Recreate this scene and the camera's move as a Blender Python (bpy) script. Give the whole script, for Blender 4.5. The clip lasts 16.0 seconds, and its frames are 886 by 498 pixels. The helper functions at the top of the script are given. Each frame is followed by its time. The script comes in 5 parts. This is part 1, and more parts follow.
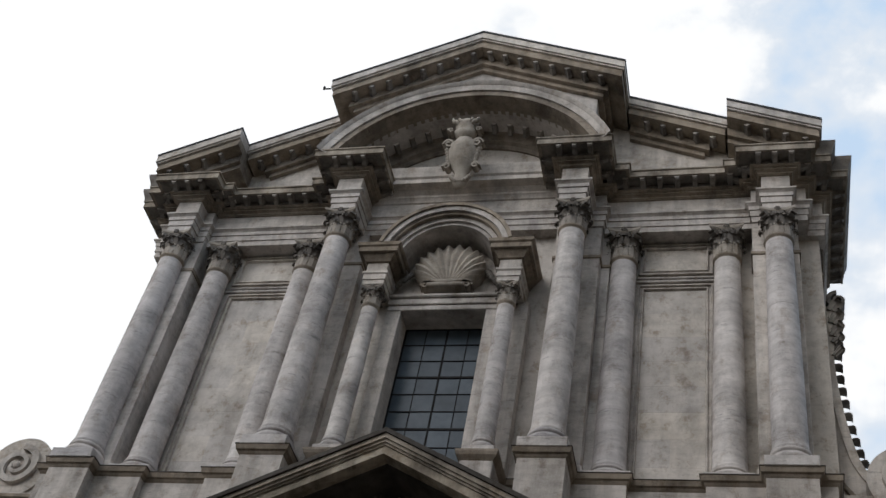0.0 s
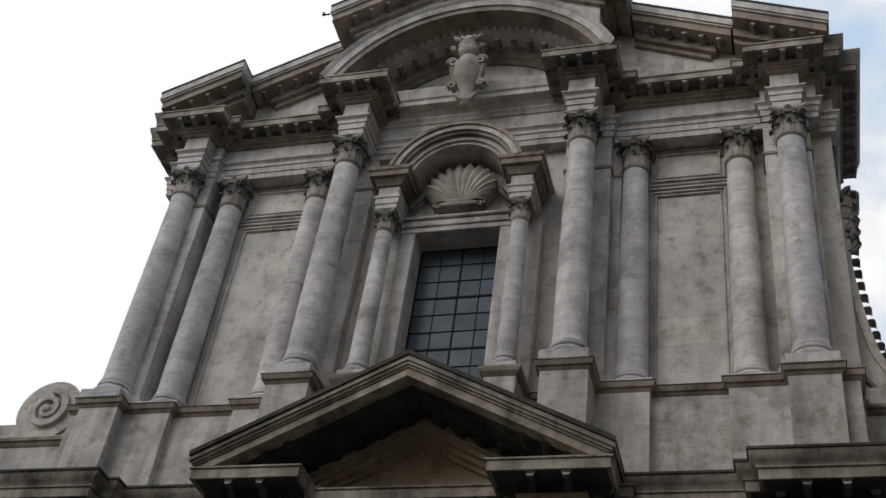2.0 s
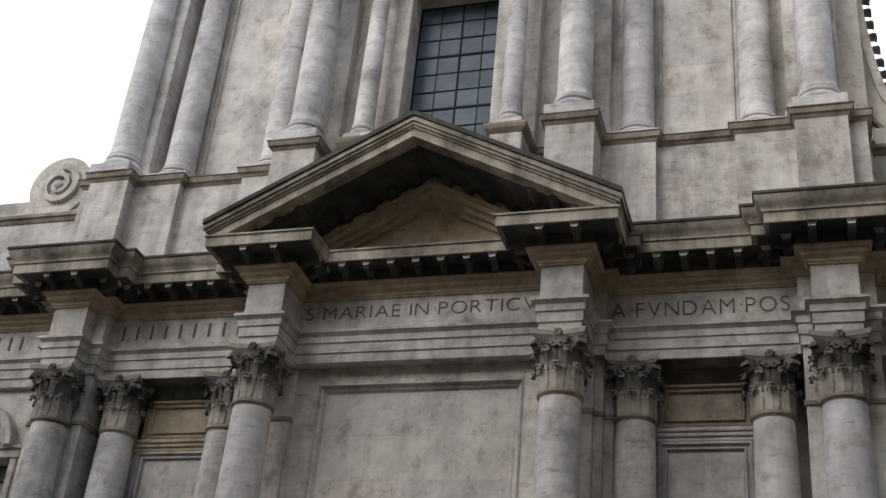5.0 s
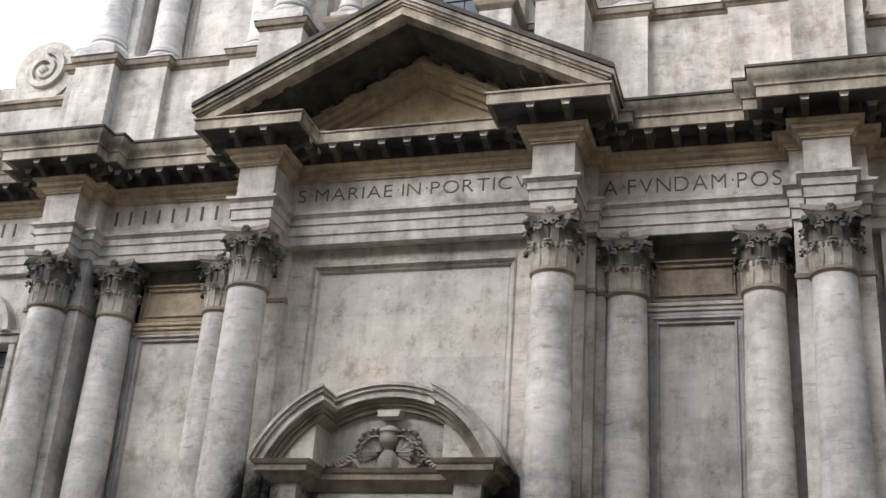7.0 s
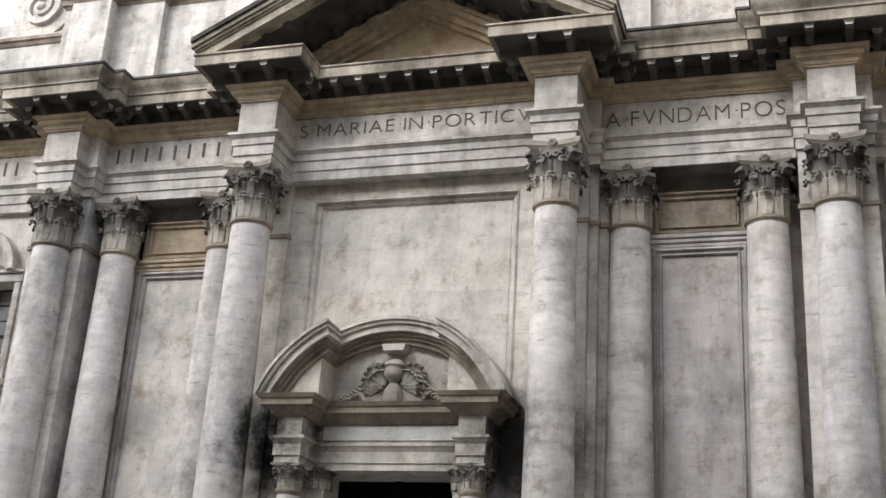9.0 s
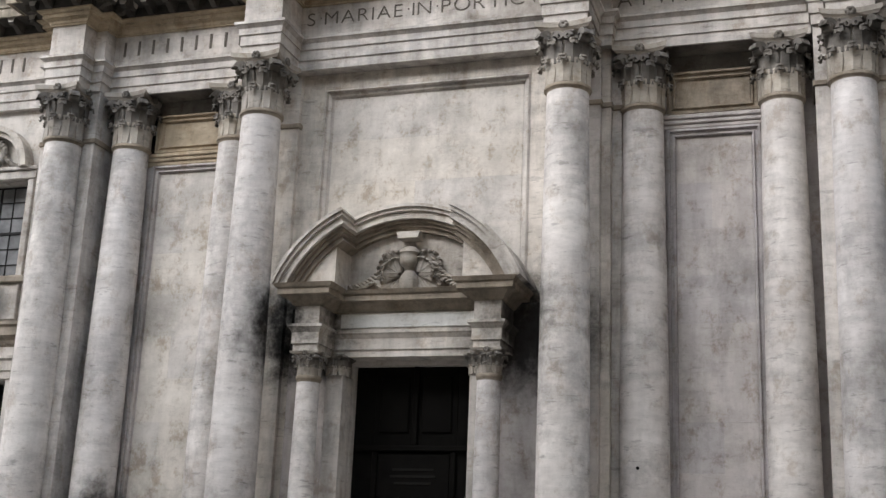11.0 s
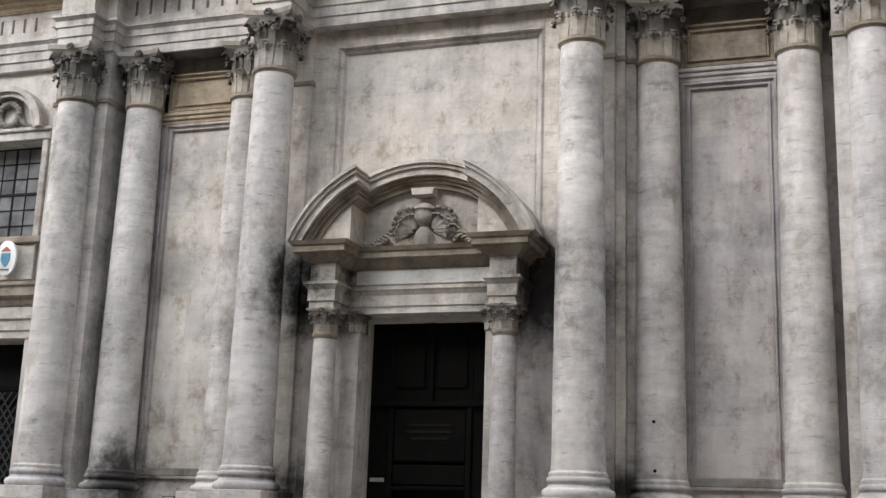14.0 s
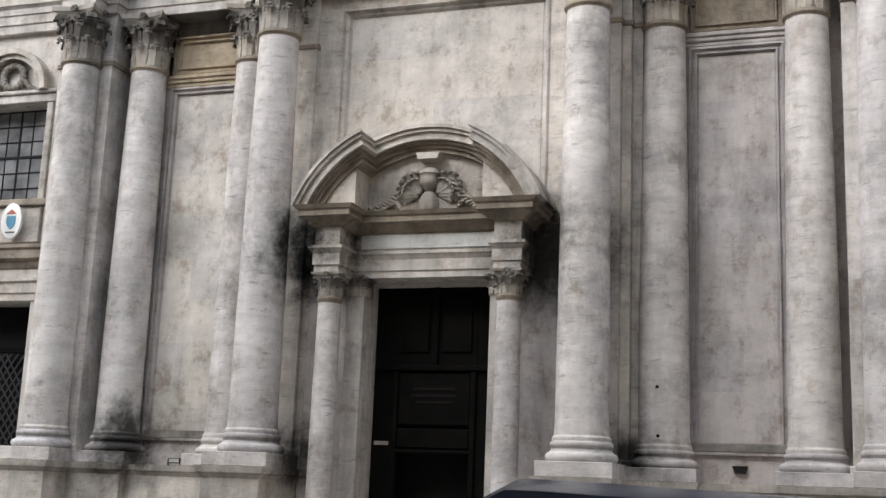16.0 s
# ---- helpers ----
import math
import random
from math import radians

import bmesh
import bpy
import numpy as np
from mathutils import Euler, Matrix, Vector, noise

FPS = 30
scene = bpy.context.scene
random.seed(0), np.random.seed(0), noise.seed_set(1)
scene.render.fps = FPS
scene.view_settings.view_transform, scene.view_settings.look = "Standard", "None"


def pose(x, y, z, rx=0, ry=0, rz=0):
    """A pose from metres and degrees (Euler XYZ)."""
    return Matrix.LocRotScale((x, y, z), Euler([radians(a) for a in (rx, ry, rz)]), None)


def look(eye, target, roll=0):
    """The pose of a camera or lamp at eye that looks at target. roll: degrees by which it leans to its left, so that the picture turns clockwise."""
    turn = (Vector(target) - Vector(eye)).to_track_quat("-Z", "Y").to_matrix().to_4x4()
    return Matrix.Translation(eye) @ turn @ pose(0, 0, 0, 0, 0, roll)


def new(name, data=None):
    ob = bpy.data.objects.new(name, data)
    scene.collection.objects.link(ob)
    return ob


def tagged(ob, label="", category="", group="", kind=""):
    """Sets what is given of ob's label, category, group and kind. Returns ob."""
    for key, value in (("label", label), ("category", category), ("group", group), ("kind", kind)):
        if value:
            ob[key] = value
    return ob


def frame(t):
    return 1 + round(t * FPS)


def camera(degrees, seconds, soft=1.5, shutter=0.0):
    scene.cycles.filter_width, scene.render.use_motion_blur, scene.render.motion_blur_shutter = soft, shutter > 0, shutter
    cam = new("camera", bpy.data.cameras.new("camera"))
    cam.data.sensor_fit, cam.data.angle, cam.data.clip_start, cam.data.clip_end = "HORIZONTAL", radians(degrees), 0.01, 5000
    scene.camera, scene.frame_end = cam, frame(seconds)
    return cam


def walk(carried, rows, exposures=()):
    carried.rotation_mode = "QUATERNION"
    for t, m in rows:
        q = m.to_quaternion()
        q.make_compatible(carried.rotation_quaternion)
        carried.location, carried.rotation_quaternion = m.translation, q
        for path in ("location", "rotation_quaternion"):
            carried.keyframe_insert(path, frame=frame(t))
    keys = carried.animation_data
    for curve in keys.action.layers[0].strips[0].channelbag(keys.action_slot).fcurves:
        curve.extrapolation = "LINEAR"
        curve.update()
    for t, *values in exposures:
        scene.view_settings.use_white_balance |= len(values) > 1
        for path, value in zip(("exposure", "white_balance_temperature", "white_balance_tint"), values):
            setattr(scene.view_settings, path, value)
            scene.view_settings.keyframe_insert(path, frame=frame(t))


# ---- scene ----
cam = camera(40.34, 16.0, 1.45)
# seconds, place, pitch, roll, yaw
ROWS = [
    (0, 8.263, -23.764, 1.580, 44.66, 12.77, 20.35),
    (0.5, 8.263, -23.764, 1.580, 43.95, 12.02, 20.51),
    (1, 8.263, -23.764, 1.580, 42.81, 11.65, 20.42),
    (1.5, 8.263, -23.764, 1.580, 42.06, 10.48, 20.41),
    (2, 8.263, -23.764, 1.580, 40.83, 9.05, 20.20),
    (2.5, 8.263, -23.764, 1.580, 39.08, 8.06, 20.09),
    (3, 8.263, -23.764, 1.580, 37.21, 7.75, 19.73),
    (3.5, 8.263, -23.764, 1.580, 35.33, 7.13, 19.53),
    (4, 8.263, -23.764, 1.580, 33.46, 6.41, 19.31),
    (4.5, 8.263, -23.764, 1.580, 31.49, 5.97, 18.99),
    (5, 8.263, -23.764, 1.580, 29.49, 5.67, 18.75),
    (7.5, 8.263, -23.764, 1.580, 22.97, 4.08, 17.63),
    (8, 8.263, -23.764, 1.580, 22.27, 3.84, 17.63),
    (8.5, 8.263, -23.764, 1.580, 21.54, 4.13, 17.58),
    (9, 8.263, -23.764, 1.580, 20.71, 3.66, 17.70),
    (9.5, 8.263, -23.764, 1.580, 19.42, 3.29, 18.04),
    (12, 8.263, -23.764, 1.580, 14.11, 2.24, 18.07),
    (12.5, 8.263, -23.764, 1.580, 14.13, 2.85, 18.37),
    (13, 8.263, -23.764, 1.580, 13.92, 2.48, 18.52),
    (13.5, 8.263, -23.764, 1.580, 13.58, 2.24, 18.66),
    (14, 8.263, -23.764, 1.580, 13.20, 1.99, 18.71),
    (14.5, 8.263, -23.764, 1.580, 12.90, 1.70, 18.79),
    (15, 8.263, -23.764, 1.580, 12.65, 1.93, 18.82),
    (15.5, 8.263, -23.764, 1.580, 12.11, 1.80, 18.84),
    (16, 8.263, -23.764, 1.580, 11.51, 2.29, 18.88),
]
EXPOSURES = [(0.0, -1.2), (2.5, -1.3), (3.5, -1.2), (4.2, -0.82), (5.0, -0.4), (7.5, 0.62), (9.0, 0.74), (12.0, 0.66), (16.0, 0.74)]


def eye_pose(x, y, z, pitch, roll, yaw):
    return pose(x, y, z, 0, 0, yaw) @ pose(0, 0, 0, 90 + pitch) @ pose(0, 0, 0, 0, 0, roll)


walk(cam, [(t, eye_pose(*r)) for t, *r in ROWS], EXPOSURES)

# ---- light ----
world = bpy.data.worlds.new("sky")
scene.world = world
world.use_nodes = True
wn, wl = world.node_tree.nodes, world.node_tree.links
wn.clear()
w_out = wn.new("ShaderNodeOutputWorld")
w_sky = wn.new("ShaderNodeTexSky")
w_sky.sky_type, w_sky.sun_disc = "NISHITA", False
w_sky.sun_elevation, w_sky.sun_rotation = radians(29), radians(213)
w_bg_sky = wn.new("ShaderNodeBackground")
w_bg_sky.inputs["Strength"].default_value = 0.13
wl.new(w_sky.outputs[0], w_bg_sky.inputs["Color"])
w_bg_cloud = wn.new("ShaderNodeBackground")
w_bg_cloud.inputs["Color"].default_value = (0.97, 0.985, 1.0, 1)
w_bg_cloud.inputs["Strength"].default_value = 2.5
w_coord = wn.new("ShaderNodeTexCoord")
w_map = wn.new("ShaderNodeMapping")
w_map.inputs["Location"].default_value = (0.35, 0.1, 0.55)
w_sep = wn.new("ShaderNodeSeparateXYZ")
w_cover = wn.new("ShaderNodeMath")
w_cover.operation = "MULTIPLY_ADD"
w_cover.inputs[1].default_value = -0.33
w_map.inputs["Scale"].default_value = (1.6, 1.6, 2.4)
w_noise = wn.new("ShaderNodeTexNoise")
w_noise.inputs["Scale"].default_value = 3.4
w_noise.inputs["Detail"].default_value = 7
w_noise.inputs["Roughness"].default_value = 0.55
w_ramp = wn.new("ShaderNodeValToRGB")
w_ramp.color_ramp.elements[0].position = 0.45
w_ramp.color_ramp.elements[0].color = (0.8, 0.8, 0.8, 1)
w_ramp.color_ramp.elements[1].position = 0.55
w_haze = wn.new("ShaderNodeValToRGB")
w_haze.color_ramp.elements[0].position, w_haze.color_ramp.elements[0].color = 0.36, (0.62, 0.79, 1.0, 1)
w_haze.color_ramp.elements[1].position, w_haze.color_ramp.elements[1].color = 0.5, (0.97, 0.985, 1.0, 1)
wl.new(w_haze.outputs["Color"], w_bg_cloud.inputs["Color"])
w_mix = wn.new("ShaderNodeMixShader")
wl.new(w_coord.outputs["Generated"], w_map.inputs["Vector"])
wl.new(w_map.outputs[0], w_noise.inputs["Vector"])
wl.new(w_coord.outputs["Generated"], w_sep.inputs[0])
wl.new(w_sep.outputs["X"], w_cover.inputs[0])
wl.new(w_noise.outputs["Fac"], w_cover.inputs[2])
wl.new(w_cover.outputs[0], w_ramp.inputs["Fac"])
wl.new(w_cover.outputs[0], w_haze.inputs["Fac"])
wl.new(w_ramp.outputs["Color"], w_mix.inputs["Fac"])
wl.new(w_bg_sky.outputs[0], w_mix.inputs[1])
wl.new(w_bg_cloud.outputs[0], w_mix.inputs[2])
wl.new(w_mix.outputs[0], w_out.inputs["Surface"])

sun = new("sun", bpy.data.lights.new("sun", "SUN"))
sun.data.energy, sun.data.angle, sun.data.color = 2.25, radians(32), (1.0, 0.985, 1.0)
sun.matrix_world = look((-18, -28, 18.5), (0, 0, 0))


# ---- materials ----
def material(name):
    m = bpy.data.materials.new(name)
    m.use_nodes = True
    return m, m.node_tree.nodes, m.node_tree.links, m.node_tree.nodes["Principled BSDF"]


def noise_node(n, l, coord, scale, detail=5.0, rough=0.6, stretch=(1, 1, 1)):
    mp = n.new("ShaderNodeMapping")
    mp.inputs["Scale"].default_value = stretch
    l.new(coord, mp.inputs["Vector"])
    t = n.new("ShaderNodeTexNoise")
    t.inputs["Scale"].default_value = scale
    t.inputs["Detail"].default_value = detail
    t.inputs["Roughness"].default_value = rough
    l.new(mp.outputs[0], t.inputs["Vector"])
    return t.outputs["Fac"]


def ramp(n, l, fac, stops):
    r = n.new("ShaderNodeValToRGB")
    e = r.color_ramp.elements
    for i, (p, c) in enumerate(stops):
        el = e[i] if i < 2 else e.new(p)
        el.position = p
        el.color = (*c, 1) if not isinstance(c, float) else (c, c, c, 1)
    l.new(fac, r.inputs["Fac"])
    return r.outputs["Color"]


def mixed(n, l, a, b, fac, kind="MULTIPLY"):
    m = n.new("ShaderNodeMix")
    m.data_type, m.blend_type = "RGBA", kind
    m.clamp_factor = True
    if isinstance(fac, float):
        m.inputs[0].default_value = fac
    else:
        l.new(fac, m.inputs[0])
    l.new(a, m.inputs[6])
    l.new(b, m.inputs[7])
    return m.outputs[2]


def soot_ramp(n, l, value, reach):
    """Near black at the heart, clean stone past the reach."""
    m = n.new("ShaderNodeMapRange")
    m.interpolation_type = "SMOOTHSTEP"
    m.inputs["From Min"].default_value = 1.15 * reach
    m.inputs["From Max"].default_value = 2.15 * reach
    m.inputs["To Min"].default_value = 0.1
    m.inputs["To Max"].default_value = 1.0
    l.new(value, m.inputs["Value"])
    return m.outputs[0]


# places of old soot crusts: x, y, z, reach
SOOT_SPOTS = [(-2.75, -0.7, 6.7, 1.15), (2.7, -0.4, 6.5, 1.35), (-2.4, -0.4, 6.5, 1.0), (-7.0, 0.4, 11.9, 0.8), (-7.0, -0.2, 2.5, 0.95), (-2.7, -0.7, 2.3, 0.8), (-7.2, 0.4, 11.9, 0.7), (7.0, 0.6, 12.2, 0.8), (4.15, 0.1, 2.3, 0.7)]


def stone(name, light, dark, grime=0.5, vein=0.35, rough=0.85, streak=0.4, blotch=0.8, pits=0.5, spots=False):
    """Weathered travertine: mottled tone, level veins, pores, hanging streaks and patches of black grime."""
    m, n, l, b = material(name)
    co = n.new("ShaderNodeTexCoord").outputs["Object"]
    geo = n.new("ShaderNodeNewGeometry").outputs["Position"]
    info = n.new("ShaderNodeObjectInfo")
    tone = ramp(n, l, noise_node(n, l, geo, 0.9, 6), [(0.3, dark), (0.68, light)])
    veins = ramp(n, l, noise_node(n, l, geo, 1.5, 8, 0.68, (0.8, 0.8, 3.0)), [(0.36, 1.0 - vein), (0.58, 1.0)])
    col = mixed(n, l, tone, veins, 1.0)
    hang = ramp(n, l, noise_node(n, l, geo, 1.1, 6, 0.65, (2.0, 2.0, 0.35)), [(0.36, 1.0 - streak), (0.58, 1.0)])
    col = mixed(n, l, col, hang, 1.0)
    patch = ramp(n, l, noise_node(n, l, geo, 0.55, 8, 0.72), [(0.34, 1.0 - grime), (0.52, 1.0)])
    col = mixed(n, l, col, patch, 1.0)
    warp = noise_node(n, l, geo, 1.3, 8, 0.6)
    blot = ramp(n, l, noise_node(n, l, geo, 2.1, 9, 0.75, (1, 1, 0.8)), [(0.36, (0.68, 0.62, 0.56)), (0.47, (1.0, 1.0, 1.0)), (0.62, (1.07, 1.07, 1.08))])
    col = mixed(n, l, col, blot, blotch)
    crack = n.new("ShaderNodeTexVoronoi")
    crack.feature = "DISTANCE_TO_EDGE"
    crack.inputs["Scale"].default_value = 1.1
    wv = n.new("ShaderNodeVectorMath")
    wv.operation = "ADD"
    l.new(geo, wv.inputs[0])
    l.new(warp, wv.inputs[1])
    l.new(wv.outputs[0], crack.inputs["Vector"])
    col = mixed(n, l, col, ramp(n, l, crack.outputs["Distance"], [(0.0, 0.72), (0.035, 1.0)]), blotch * 0.15)
    pit = ramp(n, l, noise_node(n, l, geo, 3.6, 6, 0.66, (0.6, 0.6, 2.6)), [(0.33, 0.45), (0.41, 1.0)])
    col = mixed(n, l, col, pit, pits)
    pores = ramp(n, l, noise_node(n, l, geo, 14, 4, 0.7, (0.6, 0.6, 2.0)), [(0.3, 0.55), (0.42, 1.0)])
    col = mixed(n, l, col, pores, 0.4)
    rag = noise_node(n, l, geo, 2.6, 6, 0.7)
    for x, y, z, reach in SOOT_SPOTS if spots else ():
        far = n.new("ShaderNodeVectorMath")
        far.operation = "DISTANCE"
        l.new(geo, far.inputs[0])
        far.inputs[1].default_value = (x, y, z)
        ragged = n.new("ShaderNodeMath")
        ragged.operation = "MULTIPLY_ADD"
        l.new(rag, ragged.inputs[0])
        ragged.inputs[1].default_value = 1.6 * reach
        l.new(far.outputs["Value"], ragged.inputs[2])
        col = mixed(n, l, col, soot_ramp(n, l, ragged.outputs[0], reach), 1.0)
    rnd = ramp(n, l, info.outputs["Random"], [(0.0, (0.88, 0.88, 0.9)), (1.0, (1.05, 1.03, 1.0))])
    col = mixed(n, l, col, rnd, 1.0)
    l.new(col, b.inputs["Base Color"])
    b.inputs["Roughness"].default_value = rough
    b.inputs["Specular IOR Level"].default_value = 0.25
    bump = n.new("ShaderNodeBump")
    bump.inputs["Strength"].default_value = 0.3
    bump.inputs["Distance"].default_value = 0.03
    l.new(noise_node(n, l, geo, 9, 8, 0.72, (0.8, 0.8, 1.6)), bump.inputs["Height"])
    l.new(bump.outputs[0], b.inputs["Normal"])
    return m


def plain(name, colour, rough=0.6, metal=0.0, vary=0.25, scale=6.0):
    m, n, l, b = material(name)
    geo = n.new("ShaderNodeNewGeometry").outputs["Position"]
    c2 = tuple(c * (1 - vary) for c in colour)
    l.new(ramp(n, l, noise_node(n, l, geo, scale, 6), [(0.35, c2), (0.65, colour)]), b.inputs["Base Color"])
    b.inputs["Roughness"].default_value = rough
    b.inputs["Metallic"].default_value = metal
    b.inputs["Specular IOR Level"].default_value = 0.5 if rough < 0.55 else 0.15
    bump = n.new("ShaderNodeBump")
    bump.inputs["Strength"].default_value = 0.15
    bump.inputs["Distance"].default_value = 0.01
    l.new(noise_node(n, l, geo, scale * 5, 5), bump.inputs["Height"])
    l.new(bump.outputs[0], b.inputs["Normal"])
    return m


STONE = stone("travertine", (0.72, 0.675, 0.625), (0.5, 0.46, 0.415), 0.42, 0.15, 0.85, 0.3, spots=True)
SHAFT = stone("travertine_shaft", (0.715, 0.685, 0.668), (0.505, 0.478, 0.466), 0.42, 0.2, 0.8, 0.16, 0.7, 0.6, True)
WALL = stone("travertine_ashlar", (0.68, 0.64, 0.59), (0.48, 0.447, 0.405), 0.32, 0.06, 0.85, 0.14, 1.0, 0.2, True)
# Darker copy of the ashlar: the recess's shade is in its colour.
BAY_DIM = stone("travertine_bay_dim", (0.53, 0.495, 0.483), (0.38, 0.352, 0.342), 0.35, 0.06, 0.85, 0.2, 1.0, 0.25, True)
TRIM = stone("travertine_sooty", (0.42, 0.36, 0.29), (0.23, 0.195, 0.155), 0.55, 0.15, 0.9, 0.25)
BED = stone("travertine_ochre_stained", (0.57, 0.475, 0.35), (0.42, 0.34, 0.24), 0.4, 0.12, 0.9, 0.25)
FACE = stone("travertine_streaked", (0.52, 0.465, 0.385), (0.3, 0.26, 0.21), 0.6, 0.15, 0.9, 0.45)
# Crust on the capitals; under the beams this dark colour paints shade.
CRUST_SHADE = stone("travertine_crusted_shaded", (0.25, 0.23, 0.206), (0.1, 0.092, 0.083), 0.6, 0.1, 0.9, 0.2)
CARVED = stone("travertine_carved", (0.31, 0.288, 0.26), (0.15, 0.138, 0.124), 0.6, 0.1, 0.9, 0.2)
RELIEF = stone("travertine_relief", (0.5, 0.46, 0.405), (0.3, 0.27, 0.235), 0.4, 0.1, 0.85, 0.15)
# Soot on edges; on brackets and soffits the colour also carries shade.
SOOT_SHADE = stone("sooted_shaded_stone", (0.125, 0.114, 0.102), (0.05, 0.046, 0.042), 0.4, 0.1, 0.95, 0.2)
OCHRE = plain("ochre_plaster", (0.26, 0.225, 0.185), 0.9, 0, 0.3, 0.6)
LETTER = plain("letter_paint", (0.13, 0.115, 0.1), 0.8)
MARBLE = stone("white_marble", (0.68, 0.68, 0.66), (0.52, 0.52, 0.5), 0.15, 0.1, 0.5, 0.15)
WOOD = plain("dark_wood", (0.006, 0.0055, 0.005), 0.75, 0, 0.4, 3)
WOOD.node_tree.nodes["Principled BSDF"].inputs["Specular IOR Level"].default_value = 0.04
IRON = plain("iron", (0.022, 0.021, 0.022), 0.85, 0.0)
LEAD = plain("lead_sheet", (0.045, 0.045, 0.048), 0.7)
TILE = plain("roof_tile", (0.3, 0.17, 0.1), 0.9)
COBBLE = plain("basalt_paving", (0.13, 0.127, 0.122), 0.8, 0, 0.35, 3)
SIGNWHITE = plain("white_enamel", (0.75, 0.75, 0.73), 0.4, 0, 0.08)
BLUE = plain("blue_enamel", (0.08, 0.25, 0.38), 0.4)
RED = plain("red_enamel", (0.4, 0.12, 0.08), 0.4)
CARPAINT = plain("dark_blue_car_paint", (0.02, 0.03, 0.055), 0.18, 0.3, 0.05)
RUBBER = plain("rubber", (0.02, 0.02, 0.02), 0.8)
CHROME = plain("alloy", (0.5, 0.5, 0.52), 0.3, 1.0)
LAMPGLASS = plain("lamp_lens", (0.5, 0.5, 0.48), 0.15)
# Black for sheets that stand in for unlit rooms, and for bolt holes.
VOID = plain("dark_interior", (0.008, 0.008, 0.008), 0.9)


def window_glass(name, low, high):
    m, n, l, b = material(name)
    geo = n.new("ShaderNodeNewGeometry").outputs["Position"]
    info = n.new("ShaderNodeObjectInfo")
    c = ramp(n, l, noise_node(n, l, geo, 1.5, 4), [(0.3, low), (0.7, high)])
    c = mixed(n, l, c, ramp(n, l, info.outputs["Random"], [(0.0, 0.75), (1.0, 1.15)]), 1.0)
    l.new(c, b.inputs["Base Color"])
    b.inputs["Roughness"].default_value = 0.3
    b.inputs["Specular IOR Level"].default_value = 0.12
    bump = n.new("ShaderNodeBump")
    bump.inputs["Strength"].default_value = 0.08
    l.new(noise_node(n, l, geo, 3, 2), bump.inputs["Height"])
    l.new(bump.outputs[0], b.inputs["Normal"])
    return m


GLASS = window_glass("window_glass", (0.06, 0.078, 0.096), (0.1, 0.125, 0.15))
# Wing panes: the brightness of reflected sky is put into the base colour.
GLASS_BRIGHT = window_glass("bright_window_glass", (0.07, 0.072, 0.075), (0.24, 0.24, 0.245))


# ---- mesh helpers ----
def smooth(me, angle=40):
    me.shade_smooth()
    me.set_sharp_from_angle(angle=radians(angle))


def mesh_of(name, verts, faces, mat, angle=0):
    me = bpy.data.meshes.new(name)
    me.from_pydata([tuple(v) for v in verts], [], faces)
    bm = bmesh.new()
    bm.from_mesh(me)
    bmesh.ops.recalc_face_normals(bm, faces=bm.faces)
    bm.to_mesh(me)
    bm.free()
    me.materials.append(mat)
    if angle:
        smooth(me, angle)
    return me


def thing(name, label, category, group="", kind=""):
    return tagged(new(name), label, category, group, kind)


def part(name, me, parent, label="", m=None, kind=""):
    ob = new(name, me)
    ob.parent = parent
    if m is not None:
        ob.matrix_basis = m
    return tagged(ob, label, kind=kind)


class Soup:
    """Vertices and faces gathered for one mesh."""

    def __init__(self):
        self.v, self.f = [], []

    def add(self, verts, faces):
        k = len(self.v)
        self.v += [tuple(p) for p in verts]
        self.f += [tuple(i + k for i in q) for q in faces]
        return self

    def box(self, x0, x1, y0, y1, z0, z1, cut=0.0):
        """A block whose front edges (towards -y) are chamfered by cut."""
        c = cut
        if c <= 0:
            vs = [(x, y, z) for z in (z0, z1) for x, y in ((x0, y0), (x1, y0), (x1, y1), (x0, y1))]
            return self.add(vs, [(0, 1, 2, 3), (4, 5, 6, 7), (0, 1, 5, 4), (1, 2, 6, 5), (2, 3, 7, 6), (3, 0, 4, 7)])
        a = [(x0 + c, y0, z0 + c), (x1 - c, y0, z0 + c), (x1 - c, y0, z1 - c), (x0 + c, y0, z1 - c)]
        b = [(x0, y0 + c, z0), (x1, y0 + c, z0), (x1, y0 + c, z1), (x0, y0 + c, z1)]
        d = [(x0, y1, z0), (x1, y1, z0), (x1, y1, z1), (x0, y1, z1)]
        fs = [(0, 1, 2, 3)]
        for k in (0, 4):
            fs += [(k + i, k + (i + 1) % 4, k + 4 + (i + 1) % 4, k + 4 + i) for i in range(4)]
        fs.append((8, 9, 10, 11))
        return self.add(a + b + d, fs)

    def rings(self, rings, closed=True, caps=True):
        """Skin over rings of equal length."""
        n = len(rings[0])
        vs = [p for r in rings for p in r]
        fs = []
        for i in range(len(rings) - 1):
            for j in range(n if closed else n - 1):
                k = (j + 1) % n
                fs.append((i * n + j, i * n + k, (i + 1) * n + k, (i + 1) * n + j))
        if caps:
            fs += [tuple(range(n)), tuple(range((len(rings) - 1) * n, len(rings) * n))]
        return self.add(vs, fs)

    def lathe(self, prof, cx=0.0, cy=0.0, seg=32, a0=0.0, a1=2 * math.pi):
        rings = []
        for r, z in prof:
            rings.append([(cx + r * math.cos(a0 + (a1 - a0) * k / seg), cy + r * math.sin(a0 + (a1 - a0) * k / seg), z) for k in range(seg)])
        return self.rings(rings)

    def mesh(self, name, mat, angle=0):
        return mesh_of(name, self.v, self.f, mat, angle)


